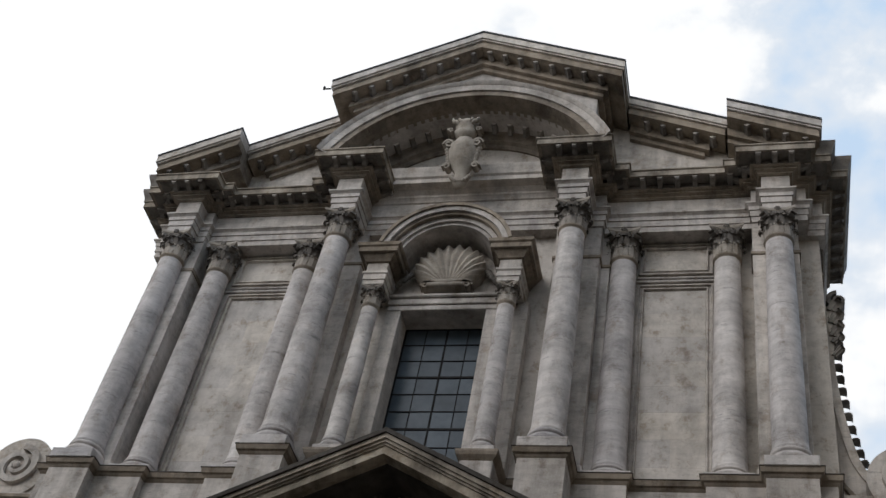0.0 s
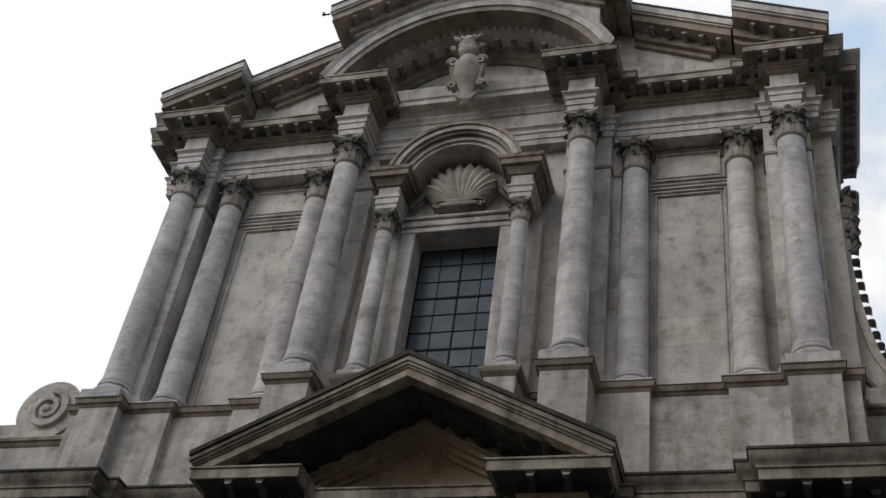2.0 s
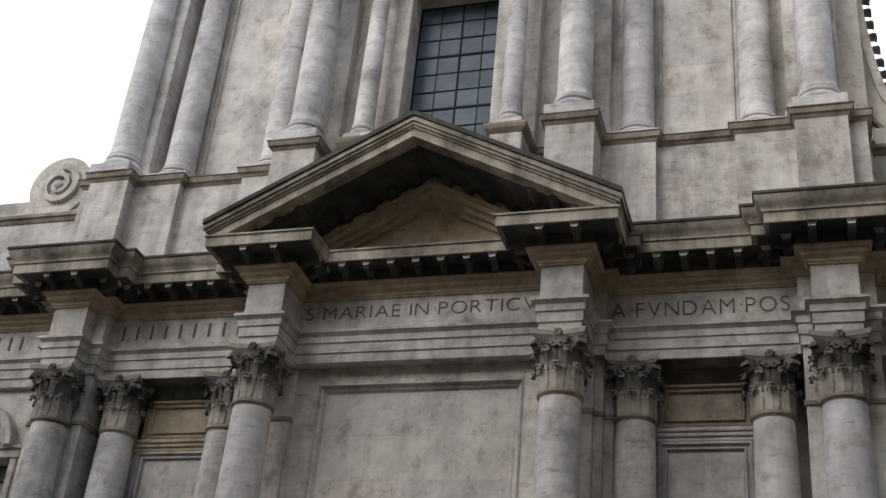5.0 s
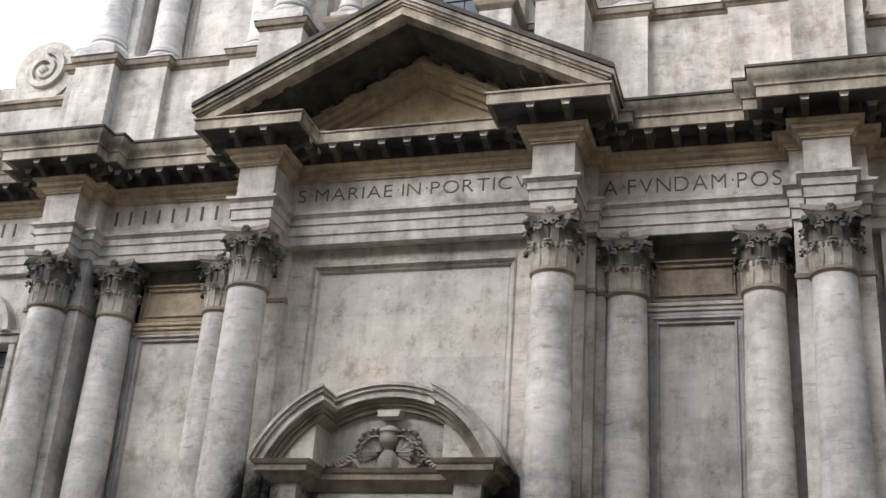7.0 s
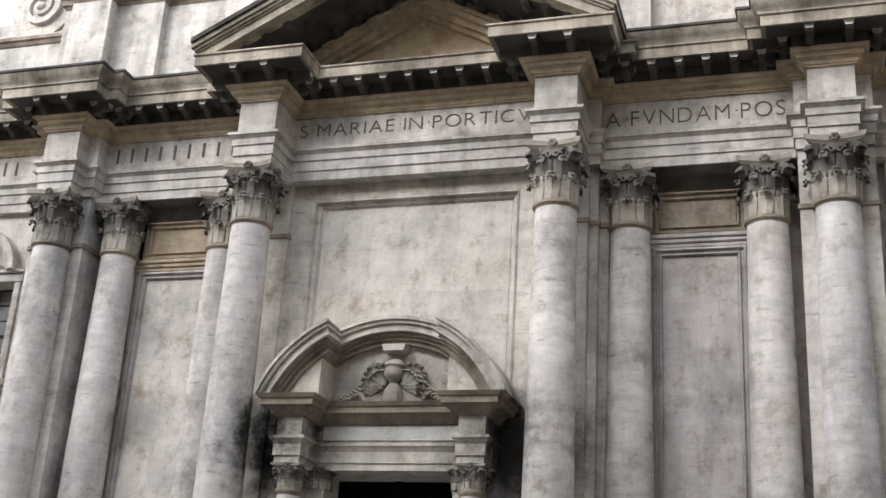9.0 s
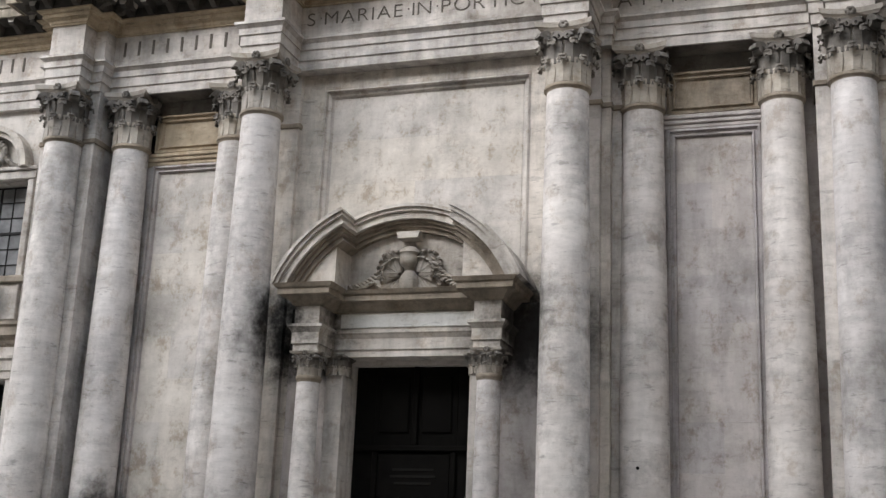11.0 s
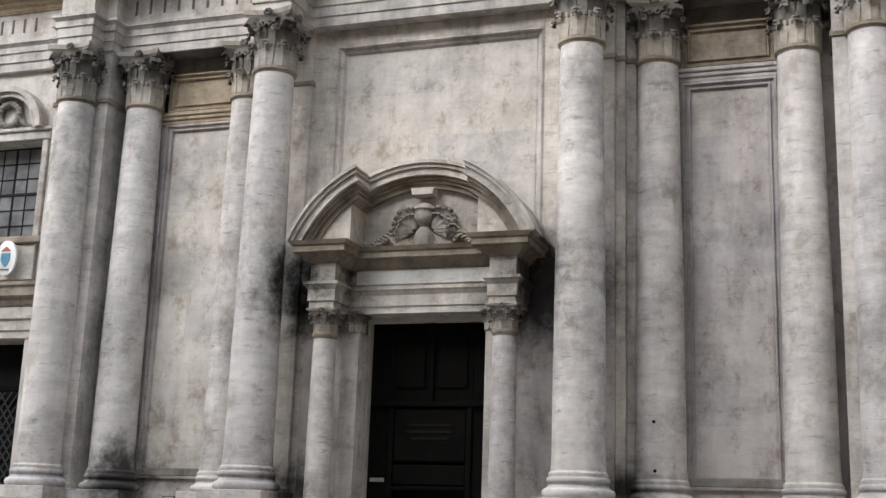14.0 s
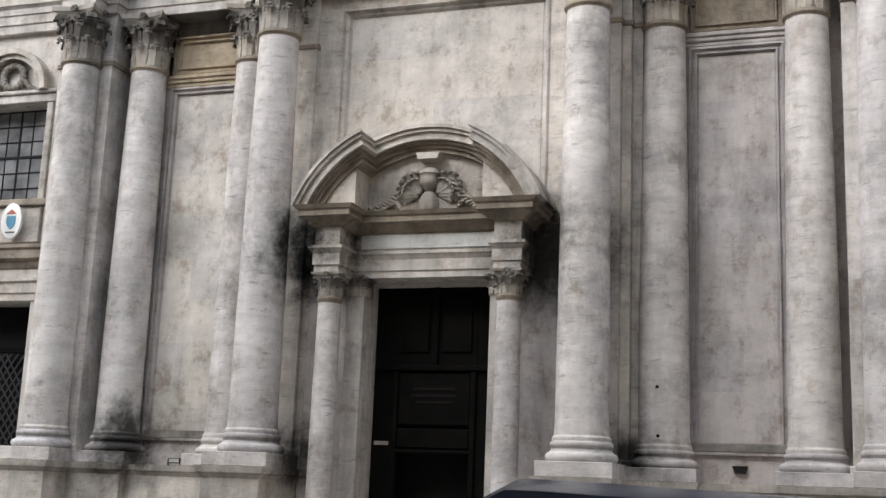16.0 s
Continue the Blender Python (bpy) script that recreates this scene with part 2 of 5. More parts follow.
def offset_path(path, o):
    """The plan line moved out (to the right of its run) by o, mitred."""
    n = len(path)
    norm = []
    for i in range(n - 1):
        d = Vector(path[i + 1]) - Vector(path[i])
        d.normalize()
        norm.append(Vector((d.y, -d.x)))
    res = []
    for i, p in enumerate(path):
        a, b = norm[max(i - 1, 0)], norm[min(i, n - 2)]
        res.append(Vector(p) + (a + b) * (o / (1 + a.dot(b))))
    return res


def run(path, prof, back=0.9, cap_bottom=True, cap_top=True):
    """A moulding of profile (out, z) along a plan line, with its underside and top carried back to the wall."""
    s = Soup()
    lines = [[(p.x, p.y, z) for p in offset_path(path, o)] for o, z in prof]
    s.rings(lines, closed=False, caps=False)
    for flag, line in ((cap_bottom, lines[0]), (cap_top, lines[-1])):
        if not flag:
            continue
        for a, b in zip(line, line[1:]):
            if abs(b[0] - a[0]) > 1e-4 and max(a[1], b[1]) < back:
                s.add([a, b, (b[0], back, b[2]), (a[0], back, a[2])], [(0, 1, 2, 3)])
    for k in (0, -1):
        ends = [l[k] for l in lines]
        if len(ends) > 2 and ends[0][1] < back:
            s.add(ends + [(ends[-1][0], back, ends[-1][2]), (ends[0][0], back, ends[0][2])], [tuple(range(len(ends) + 2))])
    return s


def mirrored(half):
    return [(-x, y) for x, y in reversed(half)] + list(half)


def along(path, o, step, skip=0.25):
    """Places at even steps along the offset plan line: point and outward angle."""
    pts = offset_path(path, o)
    base = offset_path(path, 0)
    for i in range(len(pts) - 1):
        a, b = pts[i], pts[i + 1]
        d0 = base[i + 1] - base[i]
        ln = (b - a).length
        if ln < skip or (b - a).dot(d0) <= 0:
            continue
        k = max(1, round(ln / step))
        ang = math.atan2(d0.y, d0.x)
        for j in range(k):
            yield a + (b - a) * ((j + 0.5) / k), ang


# ---- ground ----
g = Soup()
g.add([(-600, -600, 0), (600, -600, 0), (600, 600, 0), (-600, 600, 0)], [(0, 1, 2, 3)])
tagged(new("ground", g.mesh("ground", COBBLE)), "dark basalt paving of the square", "ground", kind="structure")

# ---- plan of the two storeys ----
HALF_LOW = [(2.99, -0.5), (2.99, -1.54), (3.91, -1.54), (3.91, -0.35), (4.2, -0.35), (4.2, -0.03), (8.25, -0.03), (8.25, -0.45), (8.54, -0.45),
            (8.54, -0.92), (9.47, -0.92), (9.47, -0.45), (9.8, -0.45), (9.8, 0.2), (17.0, 0.2)]
HALF_UP = [(3.04, -0.25), (3.04, -1.4), (3.8, -1.4), (3.8, -0.3), (4.2, -0.3), (4.2, 0.0), (8.3, 0.0), (8.3, -0.25), (8.58, -0.25),
           (8.6, -0.75), (9.37, -0.75), (9.37, -0.25), (9.8, -0.25), (9.8, 0.35), (10.25, 0.35), (10.25, 4.0)]
LOW, UP = mirrored(HALF_LOW), mirrored(HALF_UP)
COLS = [(-9.0, "outer"), (-7.62, "deep"), (-4.78, "deep"), (-3.45, "inner"), (3.45, "inner"), (4.78, "deep"), (7.62, "deep"), (9.0, "outer")]
Y_LOW = {"inner": -1.2, "outer": -0.56, "deep": 0.22}
Y_UP = {"inner": -0.98, "outer": -0.36, "deep": 0.22}

# ---- walls ----
# lower storey: centre bay, side bays, wings
w = Soup()
w.box(-3.2, -1.37, 0.0, 0.7, 0, 12.7).box(1.37, 3.2, 0.0, 0.7, 0, 12.7)
w.box(-1.37, 1.37, 0.0, 0.7, 5.9, 12.7)
tagged(new("wall_centre", w.mesh("wall_centre", WALL)), "pale travertine wall of the centre bay above the church door", "wall", kind="structure")
for sgn in (-1, 1):
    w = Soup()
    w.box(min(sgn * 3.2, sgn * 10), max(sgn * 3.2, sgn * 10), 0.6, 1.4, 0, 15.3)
    tagged(new("wall_bay", w.mesh("wall_bay", BAY_DIM)), "pale travertine wall between the columns of the lower storey", "wall", kind="structure")
    w = Soup()
    x0, x1 = sorted((sgn * 10.0, sgn * 17.0))
    d0, d1 = sorted((sgn * 10.45, sgn * 12.75))
    w.box(x0, d0, 0.35, 1.1, 0, 12.7).box(d1, x1, 0.35, 1.1, 0, 12.7)
    w.box(d0, d1, 0.35, 1.1, 5.75, 8.3).box(d0, d1, 0.35, 1.1, 10.75, 12.7)
    w.box(x0, x1, 0.6, 1.4, 15.0, 18.05)
    tagged(new("wall_wing", w.mesh("wall_wing", WALL)), "travertine wall of the low side wing", "wall", kind="structure")

# upper storey
w = Soup()
w.box(-4.0, -1.25, 0.1, 0.9, 15.2, 28.9).box(1.25, 4.0, 0.1, 0.9, 15.2, 28.9).box(-1.25, 1.25, 0.1, 0.9, 23.75, 28.9).box(-1.25, 1.25, 0.1, 0.9, 15.2, 18.6)
tagged(new("wall_upper_centre", w.mesh("wall_upper_centre", WALL)), "grey weathered wall round the upper window", "wall", kind="structure")
for sgn in (-1, 1):
    w = Soup()
    x0, x1 = sorted((sgn * 4.0, sgn * 10.1))
    w.box(x0, x1, 0.55, 1.4, 15.2, 28.9)
    x0, x1 = sorted((sgn * 9.6, sgn * 10.1))
    w.box(x0, x1, 0.76, 4.0, 15.2, 28.9)
    tagged(new("wall_upper_bay", w.mesh("wall_upper_bay", WALL)), "pale ashlar wall between the upper columns", "wall", kind="structure")
w = Soup()
w.box(-9.9, 9.9, 1.5, 22, 0, 28.5)
tagged(new("nave_wall", w.mesh("nave_wall", WALL)), "plain masonry body of the church behind its front", "wall", kind="structure")


# ---- capitals and columns ----
def leaf(width, height, curl, lobes=4, rows=9):
    """An acanthus leaf, upright at the origin, curling towards -y; a grid with scalloped edges and a raised rib."""
    vs, fs = [], []
    cols = 7
    for i in range(rows):
        u = i / (rows - 1)
        z = height * math.sin(min(u, 0.84) / 0.84 * math.pi / 2) - max(0.0, u - 0.84) * 0.75 * height
        y = -curl * u ** 3.2
        half = width / 2 * (0.8 + 0.3 * math.sin(u * math.pi)) * (1 - 0.65 * max(0.0, u - 0.7) / 0.3)
        half *= 1 + 0.12 * math.sin(u * lobes * 2 * math.pi)
        for j in range(cols):
            t = j / (cols - 1) * 2 - 1
            yy = y - 0.05 * width * math.cos(t * math.pi * 2.5) - 0.14 * width * (1 - t * t)
            vs.append((t * half, yy, z))
    for i in range(rows - 1):
        for j in range(cols - 1):
            a = i * cols + j
            fs.append((a, a + 1, a + cols + 1, a + cols))
    n = len(vs)
    back = [(x, y + 0.1 * width, z - 0.02 * height) for x, y, z in vs]
    fs += [tuple(i + n for i in reversed(q)) for q in fs]
    border = [j for j in range(cols)] + [i * cols + cols - 1 for i in range(1, rows)] + [(rows - 1) * cols + j for j in range(cols - 2, -1, -1)] + [i * cols for i in range(rows - 2, 0, -1)]
    for a, b in zip(border, border[1:] + border[:1]):
        fs.append((a, b, b + n, a + n))
    return vs + back, fs


def scroll_strip(r0, turns, width, thick, steps=22):
    """A spiral band in the xz plane, running in from its rim; rings for a skin."""
    rings = []
    for i in range(steps):
        u = i / (steps - 1)
        a = u * turns * 2 * math.pi
        r = r0 * (1 - 0.78 * u)
        cx, cz = r * math.cos(a), r * math.sin(a)
        k = (r - thick) / r
        wd = width * (1 + 0.3 * u)
        rings.append([(cx, -wd / 2, cz), (cx, wd / 2, cz), (cx * k, wd / 2, cz * k), (cx * k, -wd / 2, cz * k)])
    return rings


def turned(vs, ang, r=0.0, z=0.0):
    """Local points (-y outward) set at radius r, facing the angle."""
    c, s = math.cos(ang), math.sin(ang)
    return [(x * c - (y - r) * s, x * s + (y - r) * c, zz + z) for x, y, zz in vs]


def blob(s, cx, cy, cz, rx, ry, rz, seg=10, tilt=0.0):
    rings = []
    ct, st = math.cos(tilt), math.sin(tilt)
    for i in range(1, 8):
        a = math.pi * i / 8
        row = []
        for k in range(seg):
            q = 2 * math.pi * k / seg
            x, y, z = rx * math.sin(a) * math.cos(q), ry * math.sin(a) * math.sin(q), rz * math.cos(a)
            row.append((cx + x * ct + z * st, cy + y, cz - x * st + z * ct))
        rings.append(row)
    s.rings(rings)


def capital_meshes(r, h, name):
    """Corinthian capital over a shaft of neck radius r, height h, from z=0: bell, leaves, scrolls, abacus."""
    bell = Soup().lathe([(r * 0.98, 0), (r * 0.96, h * 0.3), (r * 1.0, h * 0.6), (r * 1.15, h * 0.82), (r * 1.28, h * 0.86)], seg=32)
    leaves, tips, scrolls = Soup(), Soup(), Soup()
    for row, (ht, wd, curl, off) in enumerate(((0.4, 0.74, 0.2, 0.0), (0.68, 0.7, 0.3, 0.5))):
        lv, lf = leaf(wd * r, ht * h, curl * r)
        for k in range(8):
            a0 = (k + off) * math.pi / 4
            (scrolls if row else leaves).add(turned([(x, y, z * (1 - 0.45 * row)) for x, y, z in lv], a0, r * (0.98 + 0.05 * row), 0.31 * h * row), lf)
            # the drooping lobed tip of the leaf
            tv, tf = leaf(0.44 * r, 0.11 * h, 0.12 * r, 2, 6)
            tips.add(turned([(x, y - 0.1 * r, 0.06 * h - z) for x, y, z in tv], a0, r * (1.04 + curl), ht * h * 0.9), tf)
            blob(tips, r * (1.12 + curl) * math.sin(a0), -r * (1.12 + curl) * math.cos(a0), ht * h * 0.96, 0.2 * r, 0.16 * r, 0.07 * r, 8)
    lv, lf = leaf(0.62 * r, 0.4 * h, 0.42 * r)
    lw, lg = leaf(0.4 * r, 0.36 * h, 0.26 * r)
    for k in range(4):
        ang = math.pi / 4 + k * math.pi / 2
        scrolls.add(turned(lv, ang, r * 1.06, h * 0.42), lf)
        for side in (-1, 1):
            scrolls.add(turned(lw, ang + side * 0.42, r * 1.06, h * 0.48), lg)
            # corner volute: a thick scroll with a raised eye
            ring = scroll_strip(h * 0.14, 1.4, r * 0.3, h * 0.09)
            scrolls.rings([turned([(p[1] + side * 0.1 * r, -p[0] - r * 1.36, p[2] + h * 0.73) for p in q], ang) for q in ring])
            blob(scrolls, *turned([(side * 0.16 * r, -r * 1.36, h * 0.73)], ang)[0], 0.14 * r, 0.14 * r, 0.14 * r, 8)
            a3 = k * math.pi / 2
            ring = scroll_strip(h * 0.1, 1.3, r * 0.24, h * 0.06, 14)
            scrolls.rings([turned([(side * (p[0] + 0.2 * r), p[1] - r * 1.16, p[2] + h * 0.73) for p in q], a3) for q in ring])
    ab = Soup()
    out = []
    for k in range(4):
        ang = k * math.pi / 2
        c, s = math.cos(ang), math.sin(ang)
        for i in range(8):
            t = -1 + 2 * i / 7
            x, y = t * r * 1.46, -r * (1.12 + 0.34 * t * t)
            out.append((x * c - y * s, x * s + y * c))
    rows = []
    for k, z in ((0.82, 0.87), (0.86, 0.9), (0.92, 0.915), (0.95, 0.995)):
        rows.append([(x * k, y * k, h * z) for x, y in out])
    ab.rings(rows)
    fl = Soup()
    for k in range(4):
        ang = k * math.pi / 2
        for j in range(6):
            a = j * math.pi / 3
            ctr = (0.13 * r * math.cos(a), 0.13 * r * math.sin(a))
            ring = []
            for i in range(4):
                rad = 0.13 * r * math.cos(i / 3 * math.pi / 2 * 0.95)
                yy = -r * 1.2 - 0.12 * r * math.sin(i / 3 * math.pi / 2)
                ring.append(turned([(ctr[0] + rad * math.cos(q * math.pi / 4), yy, h * 0.93 + ctr[1] + rad * math.sin(q * math.pi / 4)) for q in range(8)], ang))
            fl.rings(ring)
    return (bell.mesh(name + "_bell", RELIEF, 40), leaves.mesh(name + "_leaves", RELIEF, 50), tips.mesh(name + "_leaf_tips", CRUST_SHADE, 60), scrolls.mesh(name + "_scrolls", CRUST_SHADE, 50),
            ab.mesh(name + "_abacus", RELIEF, 30), fl.mesh(name + "_flower", CRUST_SHADE, 50))


def shaft_mesh(r0, r1, z0, z1, joints, name, mat):
    """A tapered shaft with entasis, flared foot and neck ring, and fine open joints between its drums."""
    zs = set()
    for i in range(25):
        zs.add(round(z0 + (z1 - z0) * i / 24, 3))
    rows = []

    def rad(z):
        u = (z - z0) / (z1 - z0)
        return r0 + (r1 - r0) * u ** 1.7

    marks = sorted([(z, 0) for z in zs if all(abs(z - j) > 0.12 for j in joints)] + [(j, 1) for j in joints])
    for z, kind in marks:
        if kind:
            rows += [(rad(z - 0.07), z - 0.07), (rad(z), z - 0.006), (rad(z) - 0.006, z - 0.005), (rad(z) - 0.006, z + 0.005), (rad(z), z + 0.006), (rad(z + 0.07), z + 0.07)]
        else:
            rows.append((rad(z), z))
    foot = [(r0 * 1.1, z0), (r0 * 1.1, z0 + 0.06), (r0 * 1.03, z0 + 0.1)]
    rows = foot + [q for q in rows if q[1] > z0 + 0.15]
    h = z1
    rows = [q for q in rows if q[1] < h - 0.16] + [(r1, h - 0.1), (r1 * 0.99, h)]
    return Soup().lathe(rows, seg=40).mesh(name, mat, 35)


def base_meshes(r, z0, z1, name):
    h = z1 - z0
    pl = Soup().box(-r * 1.42, r * 1.42, -r * 1.42, r * 1.42, z0, z0 + h * 0.42, 0.012)
    prof = []
    zb = z0 + h * 0.42
    hh = h * 0.58
    for i in range(9):
        a = -math.pi / 2 + math.pi * i / 8
        prof.append((r * 1.21 + r * 0.14 * math.cos(a), zb + hh * 0.22 + hh * 0.22 * math.sin(a)))
    prof += [(r * 1.2, zb + hh * 0.46), (r * 1.13, zb + hh * 0.54), (r * 1.12, zb + hh * 0.62), (r * 1.17, zb + hh * 0.68)]
    for i in range(7):
        a = -math.pi / 2 + math.pi * i / 6
        prof.append((r * 1.1 + r * 0.07 * math.cos(a), zb + hh * 0.83 + hh * 0.14 * math.sin(a)))
    prof.append((r * 1.08, zb + hh))
    return pl.mesh(name + "_plinth", SHAFT), Soup().lathe(prof, seg=40).mesh(name + "_torus", SHAFT, 40)


def column_kit(r0, r1, zb, zs, zn, zt, joints, name):
    """Meshes of a column from its plinth's foot zb, shaft zs to zn, capital to zt."""
    return base_meshes(r0, zb, zs, name) + (neck_mesh(r1, zn, name + "_neck"),), shaft_mesh(r0, r1, zs, zn, joints, name + "_shaft", SHAFT), capital_meshes(r1, zt - zn, name), zn


def neck_mesh(r1, h, name):
    return Soup().lathe([(r1 * 0.98, h - 0.15), (r1 * 1.02, h - 0.13), (r1 * 1.05, h - 0.1), (r1 * 1.12, h - 0.08), (r1 * 1.14, h - 0.05), (r1 * 1.12, h - 0.02), (r1 * 1.0, h)], seg=40).mesh(name, TRIM, 40)


def place_column(kit, x, y, label, group):
    (pl, to, ne), sh, (be, le, ti, sc, ab, fl), zn = kit
    col = thing("column", label, "column", group)
    col.matrix_basis = pose(x, y, 0)
    base = part("base", to, col)
    part("plinth", pl, base)
    shaft = part("shaft", sh, col)
    part("neck_ring", ne, shaft)
    cap = part("capital", be, col, "dark carved leaf capital", pose(0, 0, zn))
    part("leaves", le, cap)
    part("leaf_tips", ti, cap, kind="stuff")
    part("scrolls", sc, cap)
    part("abacus", ab, cap)
    part("flowers", fl, cap)
    return col


KITS_LOW = [column_kit(0.51, 0.43, 1.98, 2.66, 11.36, 12.66, j, "low_column") for j in ((5.1, 9.3), (3.7, 7.6), (4.4, 8.4))]
KITS_LOW_B = [column_kit(0.5, 0.42, 1.98, 2.6, 11.36, 12.66, j, "low_column_deep") for j in ((3.9, 9.6), (6.9,), (4.8, 8.9))]
KITS_UP = [column_kit(0.42, 0.355, 18.3, 18.95, 26.1, 27.06, j, "upper_column") for j in ((21.7, 24.4), (22.6,), (20.6, 23.5))]
KITS_UP_B = [column_kit(0.41, 0.35, 18.3, 18.8, 26.0, 27.06, j, "upper_column_deep") for j in ((20.5, 23.7), (22.2, 24.8), (21.3,))]
WORDS = {"inner": "tall free-standing travertine column beside the middle bay", "outer": "tall travertine column at the end of the front",
         "deep": "travertine column set back against the wall"}
for i, (x, kind) in enumerate(COLS):
    place_column((KITS_LOW_B if kind == "deep" else KITS_LOW)[(i * 2 + i // 3) % 3], x, Y_LOW[kind], WORDS[kind] + ", lower storey", "columns of the lower storey")
    place_column((KITS_UP_B if kind == "deep" else KITS_UP)[(i + i // 4) % 3], x, Y_UP[kind], WORDS[kind] + ", upper storey", "columns of the upper storey")


# ---- pedestal courses ----
def pedestal_course(name, plan, z0, z1, label, mats=(STONE, TRIM), base=0.35, cap=0.24):
    t = thing(name, label, "pedestal", kind="structure")
    part("die", run(plan, [(0.0, z0), (0.0, z1 - cap)], 0.9, False, False).mesh("die", mats[0]), t)
    part("cap_moulding", run(plan, [(0.0, z1 - cap), (0.03, z1 - cap + 0.03), (0.05, z1 - cap + 0.08), (0.1, z1 - cap + 0.11), (0.12, z1 - 0.05), (0.13, z1)], 0.9).mesh("cap_moulding", mats[1], 30), t)
    if z0 > 10:
        part("lip", run(plan, [(0.13, z1), (0.145, z1 + 0.005), (0.145, z1 + 0.025), (0.1, z1 + 0.03)], 0.9).mesh("lip", SOOT_SHADE), t, "soot-black upper edge")
    part("base_moulding", run(plan, [(0.12, z0), (0.12, z0 + base * 0.6), (0.07, z0 + base * 0.75), (0.02, z0 + base)], 0.9).mesh("base_moulding", mats[0], 30), t)
    return t


def pedestal_plan(ins, outs, deep, wide, yi, yo, yc, yd, yw, xw, end):
    """Half plan of a pedestal course under the columns."""
    return [(3.45 - wide, yc), (3.45 - wide, yi), (3.45 + wide, yi), (3.45 + wide, yd - 0.03), (4.78 + deep, yd - 0.03), (4.78 + deep, yd + 0.22), (7.62 - deep, yd + 0.22), (7.62 - deep, yd - 0.03),
            (9.0 - wide, yd - 0.03), (9.0 - wide, yo), (9.0 + wide, yo), (9.0 + wide, yd - 0.1), (9.0 + wide + 0.4, yd - 0.1), (9.0 + wide + 0.4, yw), (end, yw)]


half = pedestal_plan(0, 0, 0.62, 0.64, -2.03, -1.3, -0.3, -0.45, 0.25, 0, 17.0)
for sgn in (-1, 1):
    # the lower course stops at the door
    p = [(2.45, 0.6), (2.45, -0.3)] + half
    if sgn < 0:
        p = [(-x, y) for x, y in reversed(p)]
    pedestal_course("pedestal_course", p, 0.0, 1.98, "stained travertine pedestal course under the lower columns", (STONE, STONE))
half_u = pedestal_plan(0, 0, 0.52, 0.57, -1.42, -0.78, -0.1, -0.38, 0.5, 0, 10.2)[:-1]
upper_course = pedestal_course("upper_pedestal_course", mirrored(half_u), 15.3, 18.3, "grey travertine pedestal course under the upper columns")

for ob in upper_course.children:
    if ob.name.startswith("cap"):
        continue
    for vert in ob.data.vertices:
        if abs(vert.co.x) < 4.7 and vert.co.z < 16.0:
            vert.co.z += max(0.0, 17.68 - 0.528 * abs(vert.co.x) - 15.3)


# ---- entablatures ----
def modillion_mesh(name, wd, dp, ht, dark_mat):
    """A scrolled bracket under a corona, from y=0 out to -dp, hanging below z=0."""
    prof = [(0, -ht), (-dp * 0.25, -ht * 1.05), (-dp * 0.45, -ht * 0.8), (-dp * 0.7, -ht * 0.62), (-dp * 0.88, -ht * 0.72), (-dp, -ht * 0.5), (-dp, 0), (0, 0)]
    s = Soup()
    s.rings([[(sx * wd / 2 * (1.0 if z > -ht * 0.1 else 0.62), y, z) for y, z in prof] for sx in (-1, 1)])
    me = s.mesh(name, dark_mat)
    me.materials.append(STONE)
    # Pale front, dark rest: soot and the fall of light share the colour.
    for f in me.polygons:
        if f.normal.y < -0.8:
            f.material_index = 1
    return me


MOD_LOW = modillion_mesh("bracket_low", 0.23, 0.48, 0.26, SOOT_SHADE)
MOD_RAKE = modillion_mesh("bracket_raking", 0.22, 0.42, 0.22, SOOT_SHADE)
# Raking brackets stay dark all over, shade included in the colour.
for f in MOD_RAKE.polygons:
    f.material_index = 0
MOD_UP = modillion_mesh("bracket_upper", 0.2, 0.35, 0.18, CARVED)


